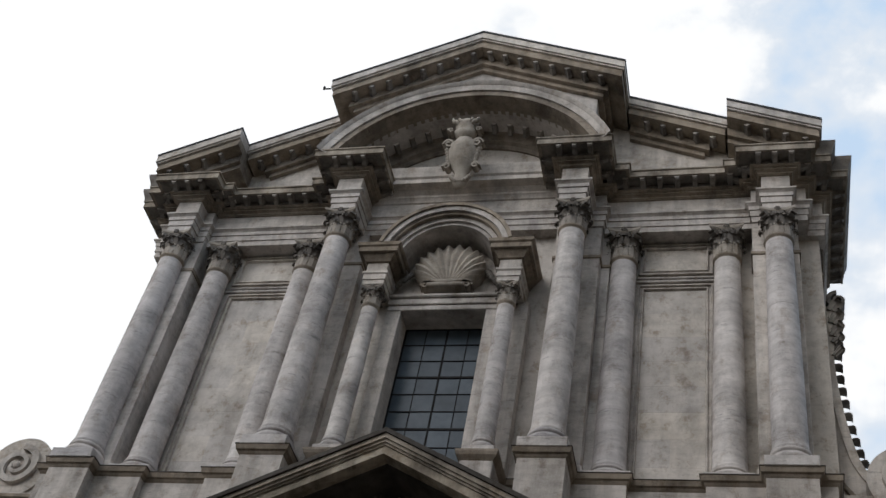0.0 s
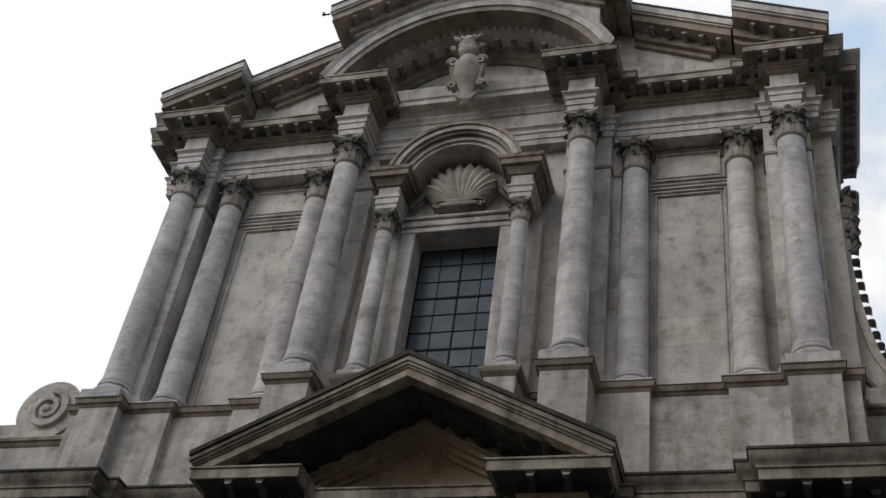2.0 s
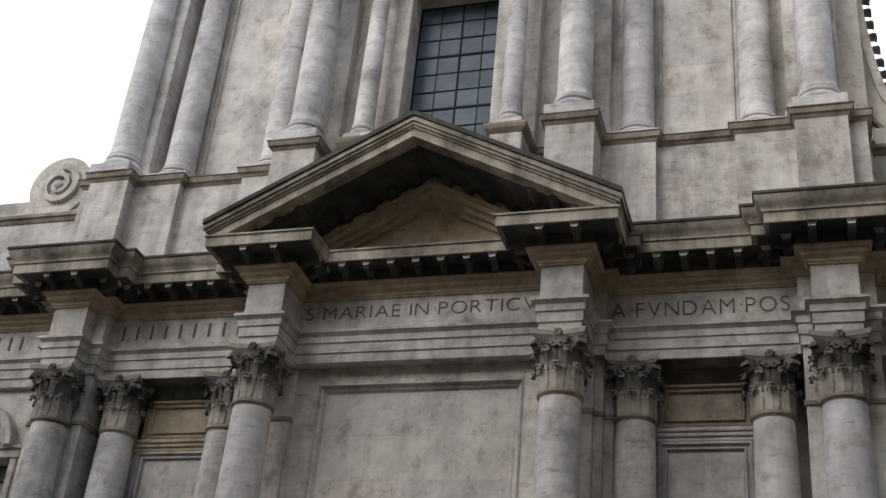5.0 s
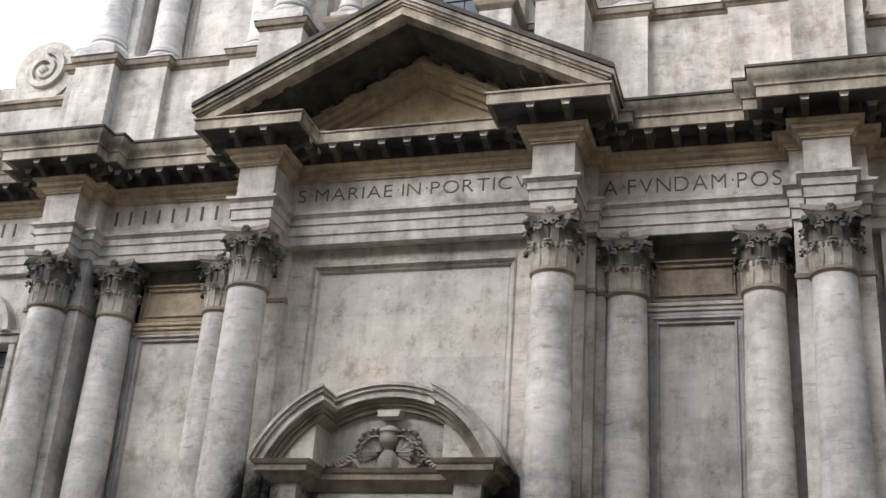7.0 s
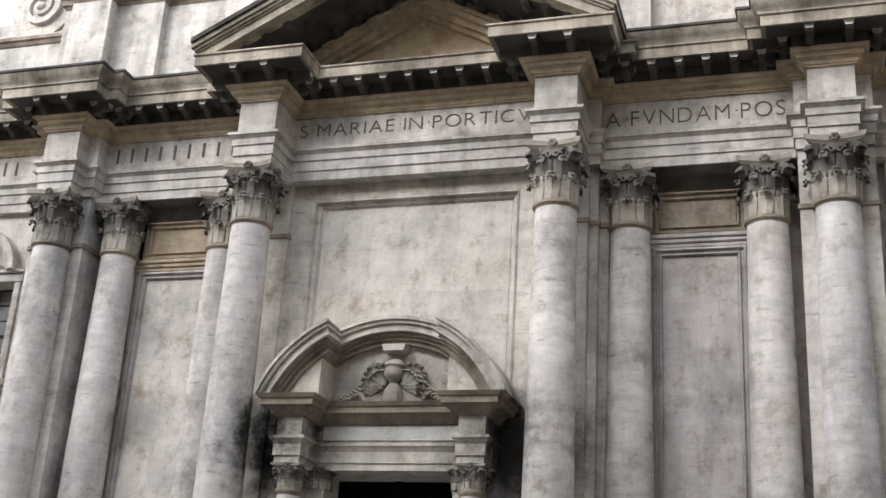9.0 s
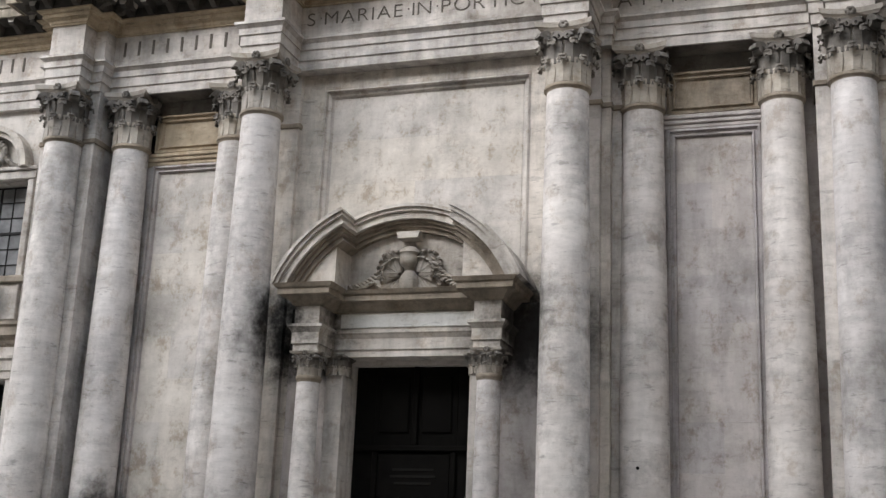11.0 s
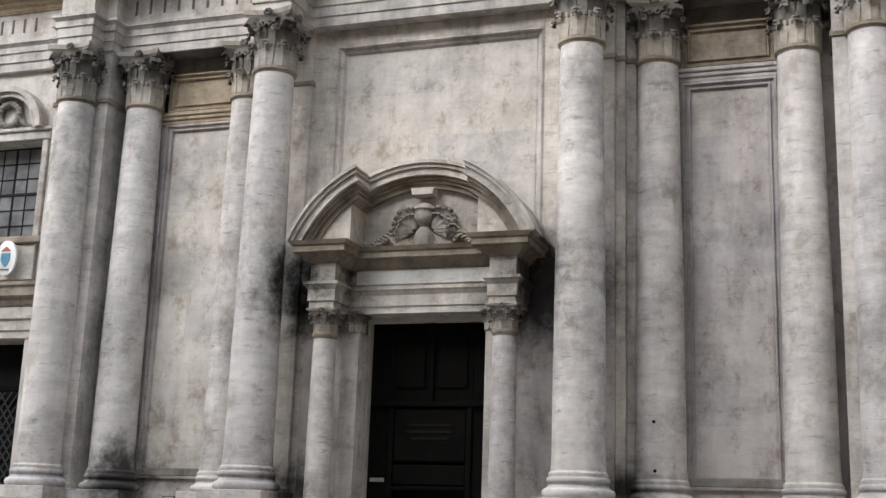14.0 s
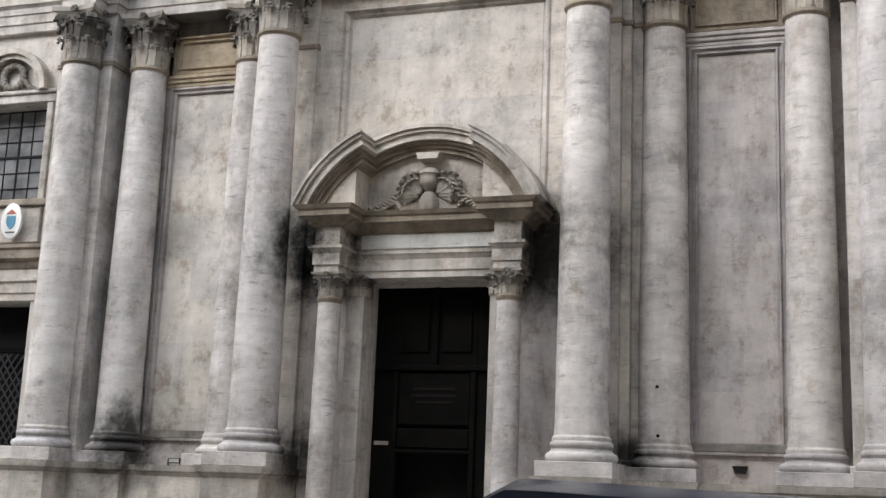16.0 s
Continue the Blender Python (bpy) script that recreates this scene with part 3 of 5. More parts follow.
def entablature(name, plan, z, label, step, mod, scale, crowns=None):
    """z: foot of the architrave, foot and top of the frieze, underside and top of the corona."""
    za, zf, zt, zc, zk = z
    h = zf - za
    t = thing(name, label, "entablature")
    part("architrave", run(plan, [(0, za), (0, za + h * 0.3), (0.035, za + h * 0.3), (0.035, za + h * 0.62), (0.07, za + h * 0.62), (0.07, za + h * 0.82), (0.13, za + h * 0.9), (0.16, za + h * 0.92), (0.16, zf)]).mesh("architrave", STONE), t)
    part("frieze", run(plan, [(0.0, zf), (0.0, zt)], 0.9, False, False).mesh("frieze", STONE), t)
    d = zc - zt
    for pl in crowns or [plan]:
        part("bed_moulding", run(pl, [(0, zt), (0.05, zt), (0.05, zt + d * 0.06), (0.08, zt + d * 0.07), (0.1, zt + d * 0.18), (0.15, zt + d * 0.24), (0.15, zt + d * 0.26), (0.2, zt + d * 0.26), (0.2, zt + d * 0.42), (0.25, zt + d * 0.43), (0.28, zt + d * 0.49), (0.31, zt + d * 0.5), (0.31, zt + d * 0.56)]).mesh("bed_moulding", BED if crowns is None else TRIM, 20), t)
        # Band colour: soot, with the deep shade under the cornice painted in.
        part("crusted_band", run(pl, [(0.28, zt + d * 0.56), (0.28, zc - 0.006), (scale - 0.1, zc - 0.006), (scale - 0.1, zc)]).mesh("crusted_band", SOOT_SHADE if crowns is None else CARVED), t, "black band between the brackets, soot and shade in one colour")
        part("corona", run(pl, [(0.3, zc), (scale - 0.05, zc), (scale - 0.05, zc - 0.03), (scale, zc - 0.03), (scale, zk - 0.06), (scale + 0.04, zk - 0.04), (scale + 0.04, zk)]).mesh("corona", FACE), t)
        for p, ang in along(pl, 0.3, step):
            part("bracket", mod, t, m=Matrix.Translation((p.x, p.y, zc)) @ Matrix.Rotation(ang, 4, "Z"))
    return t


E_LOW = entablature("lower_entablature", LOW, (12.66, 13.43, 14.24, 14.86, 15.12), "travertine entablature with a lettered frieze and bracketed cornice", 0.62, MOD_LOW, 0.86)
E_UP = entablature("upper_entablature", UP, (27.06, 27.75, 28.38, 28.74, 28.97), "weathered upper entablature with bracketed cornice", 0.52, MOD_UP, 0.7, [HALF_UP, [(-x, y) for x, y in reversed(HALF_UP)]])
part("middle_moulding", run([(-3.04, -0.25), (3.04, -0.25)], [(0, 28.38), (0.05, 28.4), (0.09, 28.5), (0.14, 28.54), (0.14, 28.62), (0.2, 28.68), (0.26, 28.74), (0.52, 28.78), (0.52, 28.95), (0.58, 29.0), (0.62, 29.2), (0.66, 29.3), (0.66, 29.36)]).mesh("middle_moulding", STONE, 30), E_UP)
for sgn in (-1, 1):
    p = [(4.75, -0.03)] + HALF_LOW[6:]
    if sgn < 0:
        p = [(-x, y) for x, y in reversed(p)]
    part("gutter_moulding", run(p, [(0.9, 15.12), (0.93, 15.2), (0.97, 15.24), (1.02, 15.34), (1.04, 15.42)]).mesh("gutter_moulding", FACE, 30), E_LOW)
    part("roof_edge", run(p, [(1.04, 15.422), (1.07, 15.43), (1.07, 15.49), (1.0, 15.5)]).mesh("roof_edge", SOOT_SHADE), E_LOW, "blackened slab edge")
    p = HALF_UP[10:]
    if sgn < 0:
        p = [(-x, y) for x, y in reversed(p)]
    part("gutter_moulding", run(p, [(0.74, 28.97), (0.76, 29.1), (0.8, 29.2), (0.85, 29.32), (0.87, 29.42)], 4.0).mesh("gutter_moulding", CARVED, 30), E_UP)


# ---- gables ----
def raked(s, line, x0, x1, yf, yb, top, low):
    """Add a sloping slab: line(x) gives its crown, from yf back to yb, between top and low below the crown."""
    xs = [x0, x1] if x0 * x1 >= 0 else [x0, 0.0, x1]
    s.rings([[(x, yf, line(x) - top), (x, yb, line(x) - top), (x, yb, line(x) - low), (x, yf, line(x) - low)] for x in xs])


def low_line(x):
    return 17.98 - 0.528 * abs(x)


gb = thing("lower_pediment", "sooty triangular pediment breaking forward over the middle bay", "pediment")
for sgn in (-1, 1):
    x0, x1 = (0, sgn * 4.87)
    s = Soup()
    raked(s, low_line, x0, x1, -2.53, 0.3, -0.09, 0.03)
    part("roof_edge", s.mesh("roof_edge", SOOT_SHADE), gb, "blackened slab edge")
    s = Soup()
    raked(s, low_line, x0, sgn * 4.86, -2.48, 0.3, 0.04, 0.16)
    raked(s, low_line, x0, sgn * 4.8, -2.43, 0.3, 0.16, 0.24)
    raked(s, low_line, x0, sgn * 4.72, -2.38, 0.3, 0.24, 0.3)
    part("gutter_moulding", s.mesh("gutter_moulding", FACE), gb)
    s = Soup()
    raked(s, low_line, x0, sgn * 4.7, -2.34, 0.3, 0.3, 0.52)
    part("corona", s.mesh("corona", FACE), gb)
    # Thin dark slab: the shade of the underside is put into its colour.
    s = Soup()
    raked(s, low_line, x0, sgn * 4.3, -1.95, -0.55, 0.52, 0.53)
    part("soffit", s.mesh("soffit", SOOT_SHADE), gb, "dark underside, its shade put into the colour")
    s = Soup()
    raked(s, low_line, x0, sgn * 3.6, -0.64, 0.3, 0.52, 0.74)
    raked(s, low_line, x0, sgn * 3.4, -0.8, 0.3, 0.74, 0.84)
    raked(s, low_line, x0, sgn * 3.3, -0.72, 0.3, 0.84, 0.98)
    raked(s, low_line, x0, sgn * 3.2, -0.58, 0.3, 0.98, 1.12)
    raked(s, low_line, x0, sgn * 3.0, -0.44, 0.3, 1.12, 1.24)
    part("inner_moulding", s.mesh("inner_moulding", BED), gb)
    slope = -sgn * math.atan(0.528)
    for k in range(6):
        x = sgn * (0.35 + k * 0.55)
        part("bracket", MOD_RAKE, gb, m=Matrix.Translation((x, -0.64, low_line(x) - 0.52)) @ Matrix.Rotation(slope, 4, "Y") @ Matrix.Rotation(0, 4, "Z"))
    for x in (2.75, 3.25, 3.75, 4.25):
        part("bracket", MOD_RAKE, gb, m=Matrix.Translation((sgn * x, -1.6, low_line(x) - 0.52)) @ Matrix.Rotation(slope, 4, "Y"))
s = Soup()
s.rings([[(-5.2, y, 15.05), (5.2, y, 15.05), (0, y, 17.7)] for y in (-0.3, 0.3)])
part("tympanum", s.mesh("tympanum", BED), gb, "plain brown-stained triangular field")


def up_line(x):
    return 34.52 - 0.459 * abs(x)


def arc_z(x, r, zc):
    return zc + math.sqrt(max(r * r - x * x, 0.0))


gu = thing("upper_gable", "weathered stepped gable crowning the church front", "gable")
ZC, RO = 26.96, 4.9
for sgn in (-1, 1):
    for xa, xb, yf, yw in ((0, 4.72, -2.25, -1.42), (4.72, 7.7, -0.86, 0.0), (7.7, 10.3, -1.58, -0.75)):
        s = Soup()
        raked(s, up_line, sgn * xa, sgn * (xb + 0.02), yf - 0.02, 2.0, -0.06, 0.03)
        part("roof_edge", s.mesh("roof_edge", LEAD), gu, "dark lead-covered edge")
        s = Soup()
        raked(s, up_line, sgn * xa, sgn * xb, yf, 2.0, 0.03, 0.3)
        raked(s, up_line, sgn * xa, sgn * (xb - 0.03), yf + 0.05, 2.0, 0.3, 0.37)
        part("gutter_moulding", s.mesh("gutter_moulding", STONE), gu)
        s = Soup()
        raked(s, up_line, sgn * xa, sgn * (xb - 0.08), yf + 0.12, 2.0, 0.37, 0.66)
        part("corona", s.mesh("corona", TRIM), gu)
        s = Soup()
        raked(s, up_line, sgn * xa, sgn * (xb - 0.55), yw - 0.28, 2.0, 0.66, 0.98)
        raked(s, up_line, sgn * xa, sgn * (xb - 0.7), yw - 0.14, 2.0, 0.98, 1.16)
        part("bed_moulding", s.mesh("bed_moulding", TRIM), gu)
        k = round((xb - xa - 0.5) / 0.55)
        for j in range(k):
            x = xa + (xb - xa - 0.5) * (j + 0.5) / k + (0.3 if xa else 0)
            part("bracket", MOD_UP, gu, m=Matrix.Translation((sgn * x, yw - 0.26, up_line(x) - 0.66)) @ Matrix.Rotation(-sgn * math.atan(0.459), 4, "Y"))
    # gable walls in the bays
    for xa, xb, yw in ((3.9, 8.6, 0.0), (8.6, 9.37, -0.75)):
        s = Soup()
        s.rings([[(sgn * x, yw, 28.9), (sgn * x, 1.0, 28.9), (sgn * x, 1.0, up_line(x) - 0.6), (sgn * x, yw, up_line(x) - 0.6)] for x in (xa, xb)])
        part("gable_wall", s.mesh("gable_wall", STONE), gu)
# the middle: wall above the arch, arch mouldings, tympanum
s = Soup()
xs = [-3.84 + 7.68 * i / 32 for i in range(33)]
s.rings([[(x, -1.42, max(28.9, arc_z(x, RO - 0.5, ZC))), (x, 0.6, max(28.9, arc_z(x, RO - 0.5, ZC))), (x, 0.6, up_line(x) - 0.6), (x, -1.42, up_line(x) - 0.6)] for x in xs])
part("gable_wall", s.mesh("gable_wall", STONE), gu)


def arched(s, prof, zc, a0, a1, n=40):
    """A moulding of profile (radius, y) bent round the point (0, zc) between two angles from the crown."""
    rings = []
    for i in range(n + 1):
        a = a0 + (a1 - a0) * i / n
        rings.append([(r * math.sin(a), y, zc + r * math.cos(a)) for r, y in prof])
    s.rings(rings)
    return s


A_END = math.acos((28.97 - ZC) / RO)
s = arched(Soup(), [(RO, -2.25), (RO, -1.3), (RO - 0.3, -1.3), (RO - 0.3, -2.1), (RO - 0.12, -2.15), (RO - 0.08, -2.2)], ZC, -A_END, A_END)
part("arch_moulding", s.mesh("arch_moulding", STONE, 30), gu)
s = arched(Soup(), [(RO - 0.3, -2.04), (RO - 0.3, -1.3), (RO - 0.5, -1.3), (RO - 0.5, -2.04)], ZC, -A_END, A_END)
part("arch_corona", s.mesh("arch_corona", TRIM, 30), gu)
s = arched(Soup(), [(RO - 0.5, -0.6), (RO - 0.5, 0.2), (RO - 1.0, 0.2), (RO - 1.0, -0.32), (RO - 0.86, -0.36), (RO - 0.8, -0.46), (RO - 0.66, -0.5)], ZC, -1.0, 1.0)
part("inner_arch_moulding", s.mesh("inner_arch_moulding", TRIM, 30), gu)
for k in range(15):
    a = -0.86 + 1.72 * k / 14
    part("bracket", MOD_UP, gu, m=Matrix.Translation((math.sin(a) * (RO - 0.5), -0.6, ZC + math.cos(a) * (RO - 0.5))) @ Matrix.Rotation(a, 4, "Y"))
s = Soup()
s.box(-4.1, 4.1, -0.25, 0.5, 28.9, 31.4)
part("tympanum", s.mesh("tympanum", WALL), gu)
s = Soup()
s.rings([[(-9.9, y, 28.9), (9.9, y, 28.9), (0, y, 33.6)] for y in (1.0, 22.0)])
part("nave_roof", s.mesh("nave_roof", TILE), gu, "tiled roof behind the gable")


# ---- inscription ----
def letters(text, x0, x1, y, z0, z1, label, name="inscription"):
    """Raised dark letters set between x0 and x1, from z0 to z1, one mesh a letter."""
    t = thing(name, label, "inscription")
    cu = bpy.data.curves.new("letters", "FONT")
    cu.size, cu.extrude, cu.offset = 1.0, 0.012, -0.014
    x = 0.0
    made = []
    for ch in text:
        if ch == " ":
            x += 0.3
            continue
        if ch == ".":
            me = Soup().box(-0.03, 0.03, -0.05, 0.05, 0.33, 0.39).mesh("dot", LETTER)
            made.append((me, x + 0.12, 0, True))
            x += 0.3
            continue
        cu.body = ch
        ob = bpy.data.objects.new("letter", cu)
        scene.collection.objects.link(ob)
        dg = bpy.context.evaluated_depsgraph_get()
        me = bpy.data.meshes.new_from_object(ob.evaluated_get(dg))
        bpy.data.objects.remove(ob)
        lo = min(v.co.x for v in me.vertices)
        hi = max(v.co.x for v in me.vertices)
        me.materials.clear()
        me.materials.append(LETTER)
        made.append((me, x - lo, 0, False))
        x += (hi - lo) + 0.16
    total = x - 0.16
    kx = (x1 - x0) / total
    kz = (z1 - z0) / 0.73
    for me, px, _, dot in made:
        m = Matrix.Translation((x0 + px * kx, y, z0)) @ (Matrix.Diagonal((kx, 0.3, kz, 1)) if dot else Matrix.Diagonal((kx, 1, kz, 1)) @ Matrix.Rotation(radians(90), 4, "X"))
        part("letter", me, t, m=m)
    return t


def bars(x0, x1, count, y, z0, z1, label, wide=0.45):
    t = thing("inscription", label, "inscription")
    me = Soup().box(-0.5, 0.5, -0.012, 0.01, 0, 1).mesh("bar", LETTER)
    for k in range(count):
        x = x0 + (x1 - x0) * (k + 0.5) / count
        w_ = (x1 - x0) / count * wide
        part("bar", me, t, m=Matrix.Translation((x, y, z0)) @ Matrix.Diagonal((w_, 1, z1 - z0, 1)))
    return t


letters("S.MARIAE.IN.PORTICV", -2.84, 2.68, -0.502, 13.76, 14.1, "dark Roman capitals cut in the middle frieze")
letters("A.FVNDAM.POS", 4.27, 8.08, -0.032, 13.67, 14.06, "dark Roman capitals cut in the side frieze")
bars(-8.15, -4.6, 9, -0.032, 13.7, 14.08, "dark bars of lettering on the side frieze", 0.16)
bars(-13.0, -10.9, 6, 0.198, 13.7, 14.08, "faded bars of lettering on the wing's frieze", 0.16)


# ---- frames, pilasters and ashlar ----
def ring_frame(x0, x1, z0, z1, prof, y):
    """A mitred picture-frame moulding; prof lists (inset from the outer edge, proud of y)."""
    s = Soup()
    rings = []
    for ins, out in prof:
        rings.append([(x0 + ins, y - out, z0 + ins), (x1 - ins, y - out, z0 + ins), (x1 - ins, y - out, z1 - ins), (x0 + ins, y - out, z1 - ins)])
    s.rings(rings, caps=False)
    return s


FRAME = [(0.0, 0.0), (0.0, 0.09), (0.05, 0.1), (0.06, 0.03), (0.11, 0.03), (0.13, 0.085), (0.16, 0.085), (0.18, 0.0)]


def ashlar(parent, x0, x1, z0, z1, y, rows, per_row, seed, mat=WALL):
    """Slightly proud, uneven blocks with open joints, one object each."""
    rnd = random.Random(seed)
    cache = {}
    hgt = (z1 - z0) / rows
    for r in range(rows):
        k = per_row[r % len(per_row)]
        cuts = [0] + sorted((i + rnd.uniform(-0.18, 0.18)) / k for i in range(1, k)) + [1]
        for a, b in zip(cuts, cuts[1:]):
            wd = round((x1 - x0) * (b - a), 2)
            if wd not in cache:
                cache[wd] = Soup().box(0.001, wd - 0.001, -0.012, 0.02, 0.001, hgt - 0.001, 0.0015).mesh("block", mat)
            part("block", cache[wd], parent, m=pose(x0 + (x1 - x0) * a, y - rnd.uniform(0, 0.003), z0 + r * hgt))


def pilaster(x0, x1, yf, yb, z0, zn, z1, label):
    t = thing("pilaster", label, "pilaster", kind="structure")
    part("shaft", Soup().box(x0, x1, yf, yb, z0, z1, 0.01).mesh("shaft", STONE), t)
    s = Soup()
    s.box(x0 - 0.04, x1 + 0.04, yf - 0.04, yb, zn - 0.06, zn + 0.06, 0.02)
    part("neck_moulding", s.mesh("neck_moulding", TRIM), t)
    part("foot", Soup().box(x0 - 0.06, x1 + 0.06, yf - 0.06, yb, z0, z0 + 0.4, 0.03).mesh("foot", STONE), t)
    return t


for sgn in (-1, 1):
    def span(a, b):
        return sorted((sgn * a, sgn * b))
    a, b = span(2.97, 3.95)
    pilaster(a, b, -0.3, 0.6, 1.98, 11.4, 12.66, "flat travertine pilaster behind the lower column")
    a, b = span(3.95, 4.14)
    pilaster(a, b, -0.1, 0.6, 1.98, 11.4, 12.66, "narrow travertine pilaster strip")
    a, b = span(4.14, 4.35)
    pilaster(a, b, 0.1, 0.6, 1.98, 11.4, 12.66, "narrow travertine pilaster strip")
    a, b = span(8.28, 9.78)
    pilaster(a, b, -0.38, 0.6, 1.98, 11.4, 12.66, "flat travertine pilaster behind the end column")
    a, b = span(2.85, 4.15)
    pilaster(a, b, -0.25, 0.6, 18.3, 25.85, 27.06, "flat grey pilaster behind the upper column")
    a, b = span(4.15, 4.4)
    pilaster(a, b, 0.15, 0.6, 18.3, 25.85, 27.06, "narrow grey pilaster strip")
    a, b = span(8.3, 9.52)
    pilaster(a, b, -0.2, 0.6, 18.3, 25.85, 27.06, "flat grey pilaster behind the upper end column")
    a, b = span(9.52, 10.12)
    pilaster(a, b, 0.7, 1.6, 18.3, 25.85, 27.06, "grey corner pilaster of the upper storey")
    # lower bay panel
    a, b = span(5.24, 7.16)
    t = thing("bay_panel", "framed travertine panel between the lower columns", "panel", kind="structure")
    part("frame", ring_frame(a, b, 2.55, 10.98, FRAME, 0.6).mesh("frame", BAY_DIM), t)
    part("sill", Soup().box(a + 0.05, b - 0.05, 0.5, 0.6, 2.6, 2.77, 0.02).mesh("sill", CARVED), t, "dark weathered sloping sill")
    # The right bay's darker stone holds both stain and its dimmer light.
    ashlar(t, a + 0.2, b - 0.2, 2.78, 10.78, 0.6, 8, (1, 2, 1, 2, 1), 5 + sgn, BAY_DIM if sgn > 0 else WALL)
    s = Soup()
    s.box(a - 0.35, b + 0.35, 0.54, 0.62, 10.99, 11.09, 0.02).box(a - 0.35, b + 0.35, 0.5, 0.62, 11.09, 11.19, 0.02).box(a - 0.35, b + 0.35, 0.46, 0.62, 11.19, 11.29, 0.02)
    part("string_moulding", s.mesh("string_moulding", BED if sgn < 0 else BAY_DIM), t)
    part("upper_frame", ring_frame(a, b, 11.32, 12.28, FRAME, 0.6).mesh("upper_frame", BED if sgn < 0 else TRIM), t)
    part("upper_field", Soup().box(a + 0.19, b - 0.19, 0.588, 0.62, 11.5, 12.1, 0.004).mesh("upper_field", BED if sgn < 0 else TRIM), t, "ochre-stained stone field")
    # Dark strip and sheet paint the shade at the head of the recess.
    part("crusted_strip", Soup().box(a - 0.35, b + 0.35, 0.57, 0.62, 12.3, 12.655, 0.004).mesh("crusted_strip", CRUST_SHADE), t, "dark strip under the beam, shade put into its colour")
    part("soffit", Soup().box(a - 0.35, b + 0.35, 0.02, 0.565, 12.648, 12.656, 0.002).mesh("soffit", CRUST_SHADE), t, "underside of the beam, darkened by colour in place of shade")
    # upper bay panel
    a, b = span(5.18, 7.22)
    t = thing("bay_panel", "framed grey ashlar panel between the upper columns", "panel", kind="structure")
    part("frame", ring_frame(a, b, 18.2, 25.4, FRAME, 0.55).mesh("frame", STONE), t)
    ashlar(t, a + 0.2, b - 0.2, 18.4, 25.2, 0.55, 8, (1, 2, 1, 1, 2), 15 + sgn)
    s = Soup()
    s.box(a - 0.35, b + 0.35, 0.47, 0.57, 25.5, 25.6, 0.02).box(a - 0.35, b + 0.35, 0.43, 0.57, 25.6, 25.68, 0.02)
    part("string_moulding", s.mesh("string_moulding", STONE), t)
    part("upper_frame", ring_frame(a, b, 25.8, 27.0, FRAME, 0.55).mesh("upper_frame", STONE), t)
# centre panel
t = thing("centre_panel", "large framed stone panel above the church door", "panel", kind="structure")
part("frame", ring_frame(-2.42, 2.42, 6.5, 12.28, [(0, 0), (0, 0.16), (0.05, 0.19), (0.07, 0.1), (0.14, 0.08), (0.16, 0.03), (0.19, 0.0)], 0.0).mesh("frame", STONE), t)
ashlar(t, -2.22, 2.22, 6.9, 12.08, 0.0, 5, (2, 3, 2, 1, 2), 3)
part("margin", Soup().box(-3.0, -2.42, -0.16, 0.02, 1.98, 12.66, 0.01).box(2.42, 3.0, -0.16, 0.02, 1.98, 12.66, 0.01).box(-2.42, 2.42, -0.16, 0.02, 12.28, 12.66, 0.01).mesh("margin", STONE), t)
# drilled holes in the column and a small vent
me = Soup().rings([[(0.035 * math.cos(k), y, 0.035 * math.sin(k)) for k in [i * math.pi / 5 for i in range(10)]] for y in (-0.01, 0.02)]).mesh("hole", VOID)
for x, y, z in ((4.72, -0.27, 3.79), (4.74, -0.28, 2.85), (8.05, 0.2, 17.2)):
    tagged(new("bolt_hole", me), "small dark bolt hole in the stone", "hole").location = (x, y, z)
vent = thing("wall_vent", "small rusty metal vent at the foot of the wall", "vent")
part("box", Soup().rings([[(-0.14, y, 2.32), (0.14, y, 2.32), (0.1, y, 2.2), (-0.1, y, 2.2)] for y in (0.5, 0.62)]).mesh("box", IRON), vent)
part("lid", Soup().box(-0.15, 0.15, 0.48, 0.62, 2.32, 2.345).mesh("lid", IRON), vent)
vent.location = (6.2, 0, 0)

# ---- portal ----
portal = thing("portal", "columned stone door surround with a broken curved pediment", "portal")
KIT_DOOR = column_kit(0.265, 0.235, 0.75, 1.15, 5.5, 5.99, (), "door_column")
for sgn in (-1, 1):
    place_column(KIT_DOOR, sgn * 1.93, -1.08, "slim travertine column beside the church door", "columns of the door")
    a, b = sorted((sgn * 1.38, sgn * 1.76))
    part("jamb", Soup().box(a, b, -0.58, 0.3, 0, 5.62, 0.015).mesh("jamb", STONE), portal)
    a, b = sorted((sgn * 1.76, sgn * 2.74))
    part("backing", Soup().box(a, b, -0.36, 0.1, 0, 7.1, 0.01).mesh("backing", BAY_DIM), portal, "weathered strip behind the column, black at its head")
    (pl, to, ne), sh, (be, le, ti, sc, ab, fl), zn = KIT_DOOR
    cap = part("jamb_capital", Soup().box(-0.2, 0.2, -0.16, 0.3, 0, 0.48, 0.02).mesh("jamb_capital", CARVED), portal, "carved jamb capital", pose(sgn * 1.57, -0.42, 5.6))
    part("leaves", le, cap)
    part("scrolls", sc, cap)
    part("pedestal", Soup().box(-0.42, 0.42, -0.42, 0.9, 0, 0.75, 0.03).mesh("pedestal", STONE), portal, m=pose(sgn * 1.93, -1.08, 0))
half = [(1.66, -0.55), (1.66, -1.36), (2.21, -1.36), (2.21, -0.25)]
plan = mirrored(half)
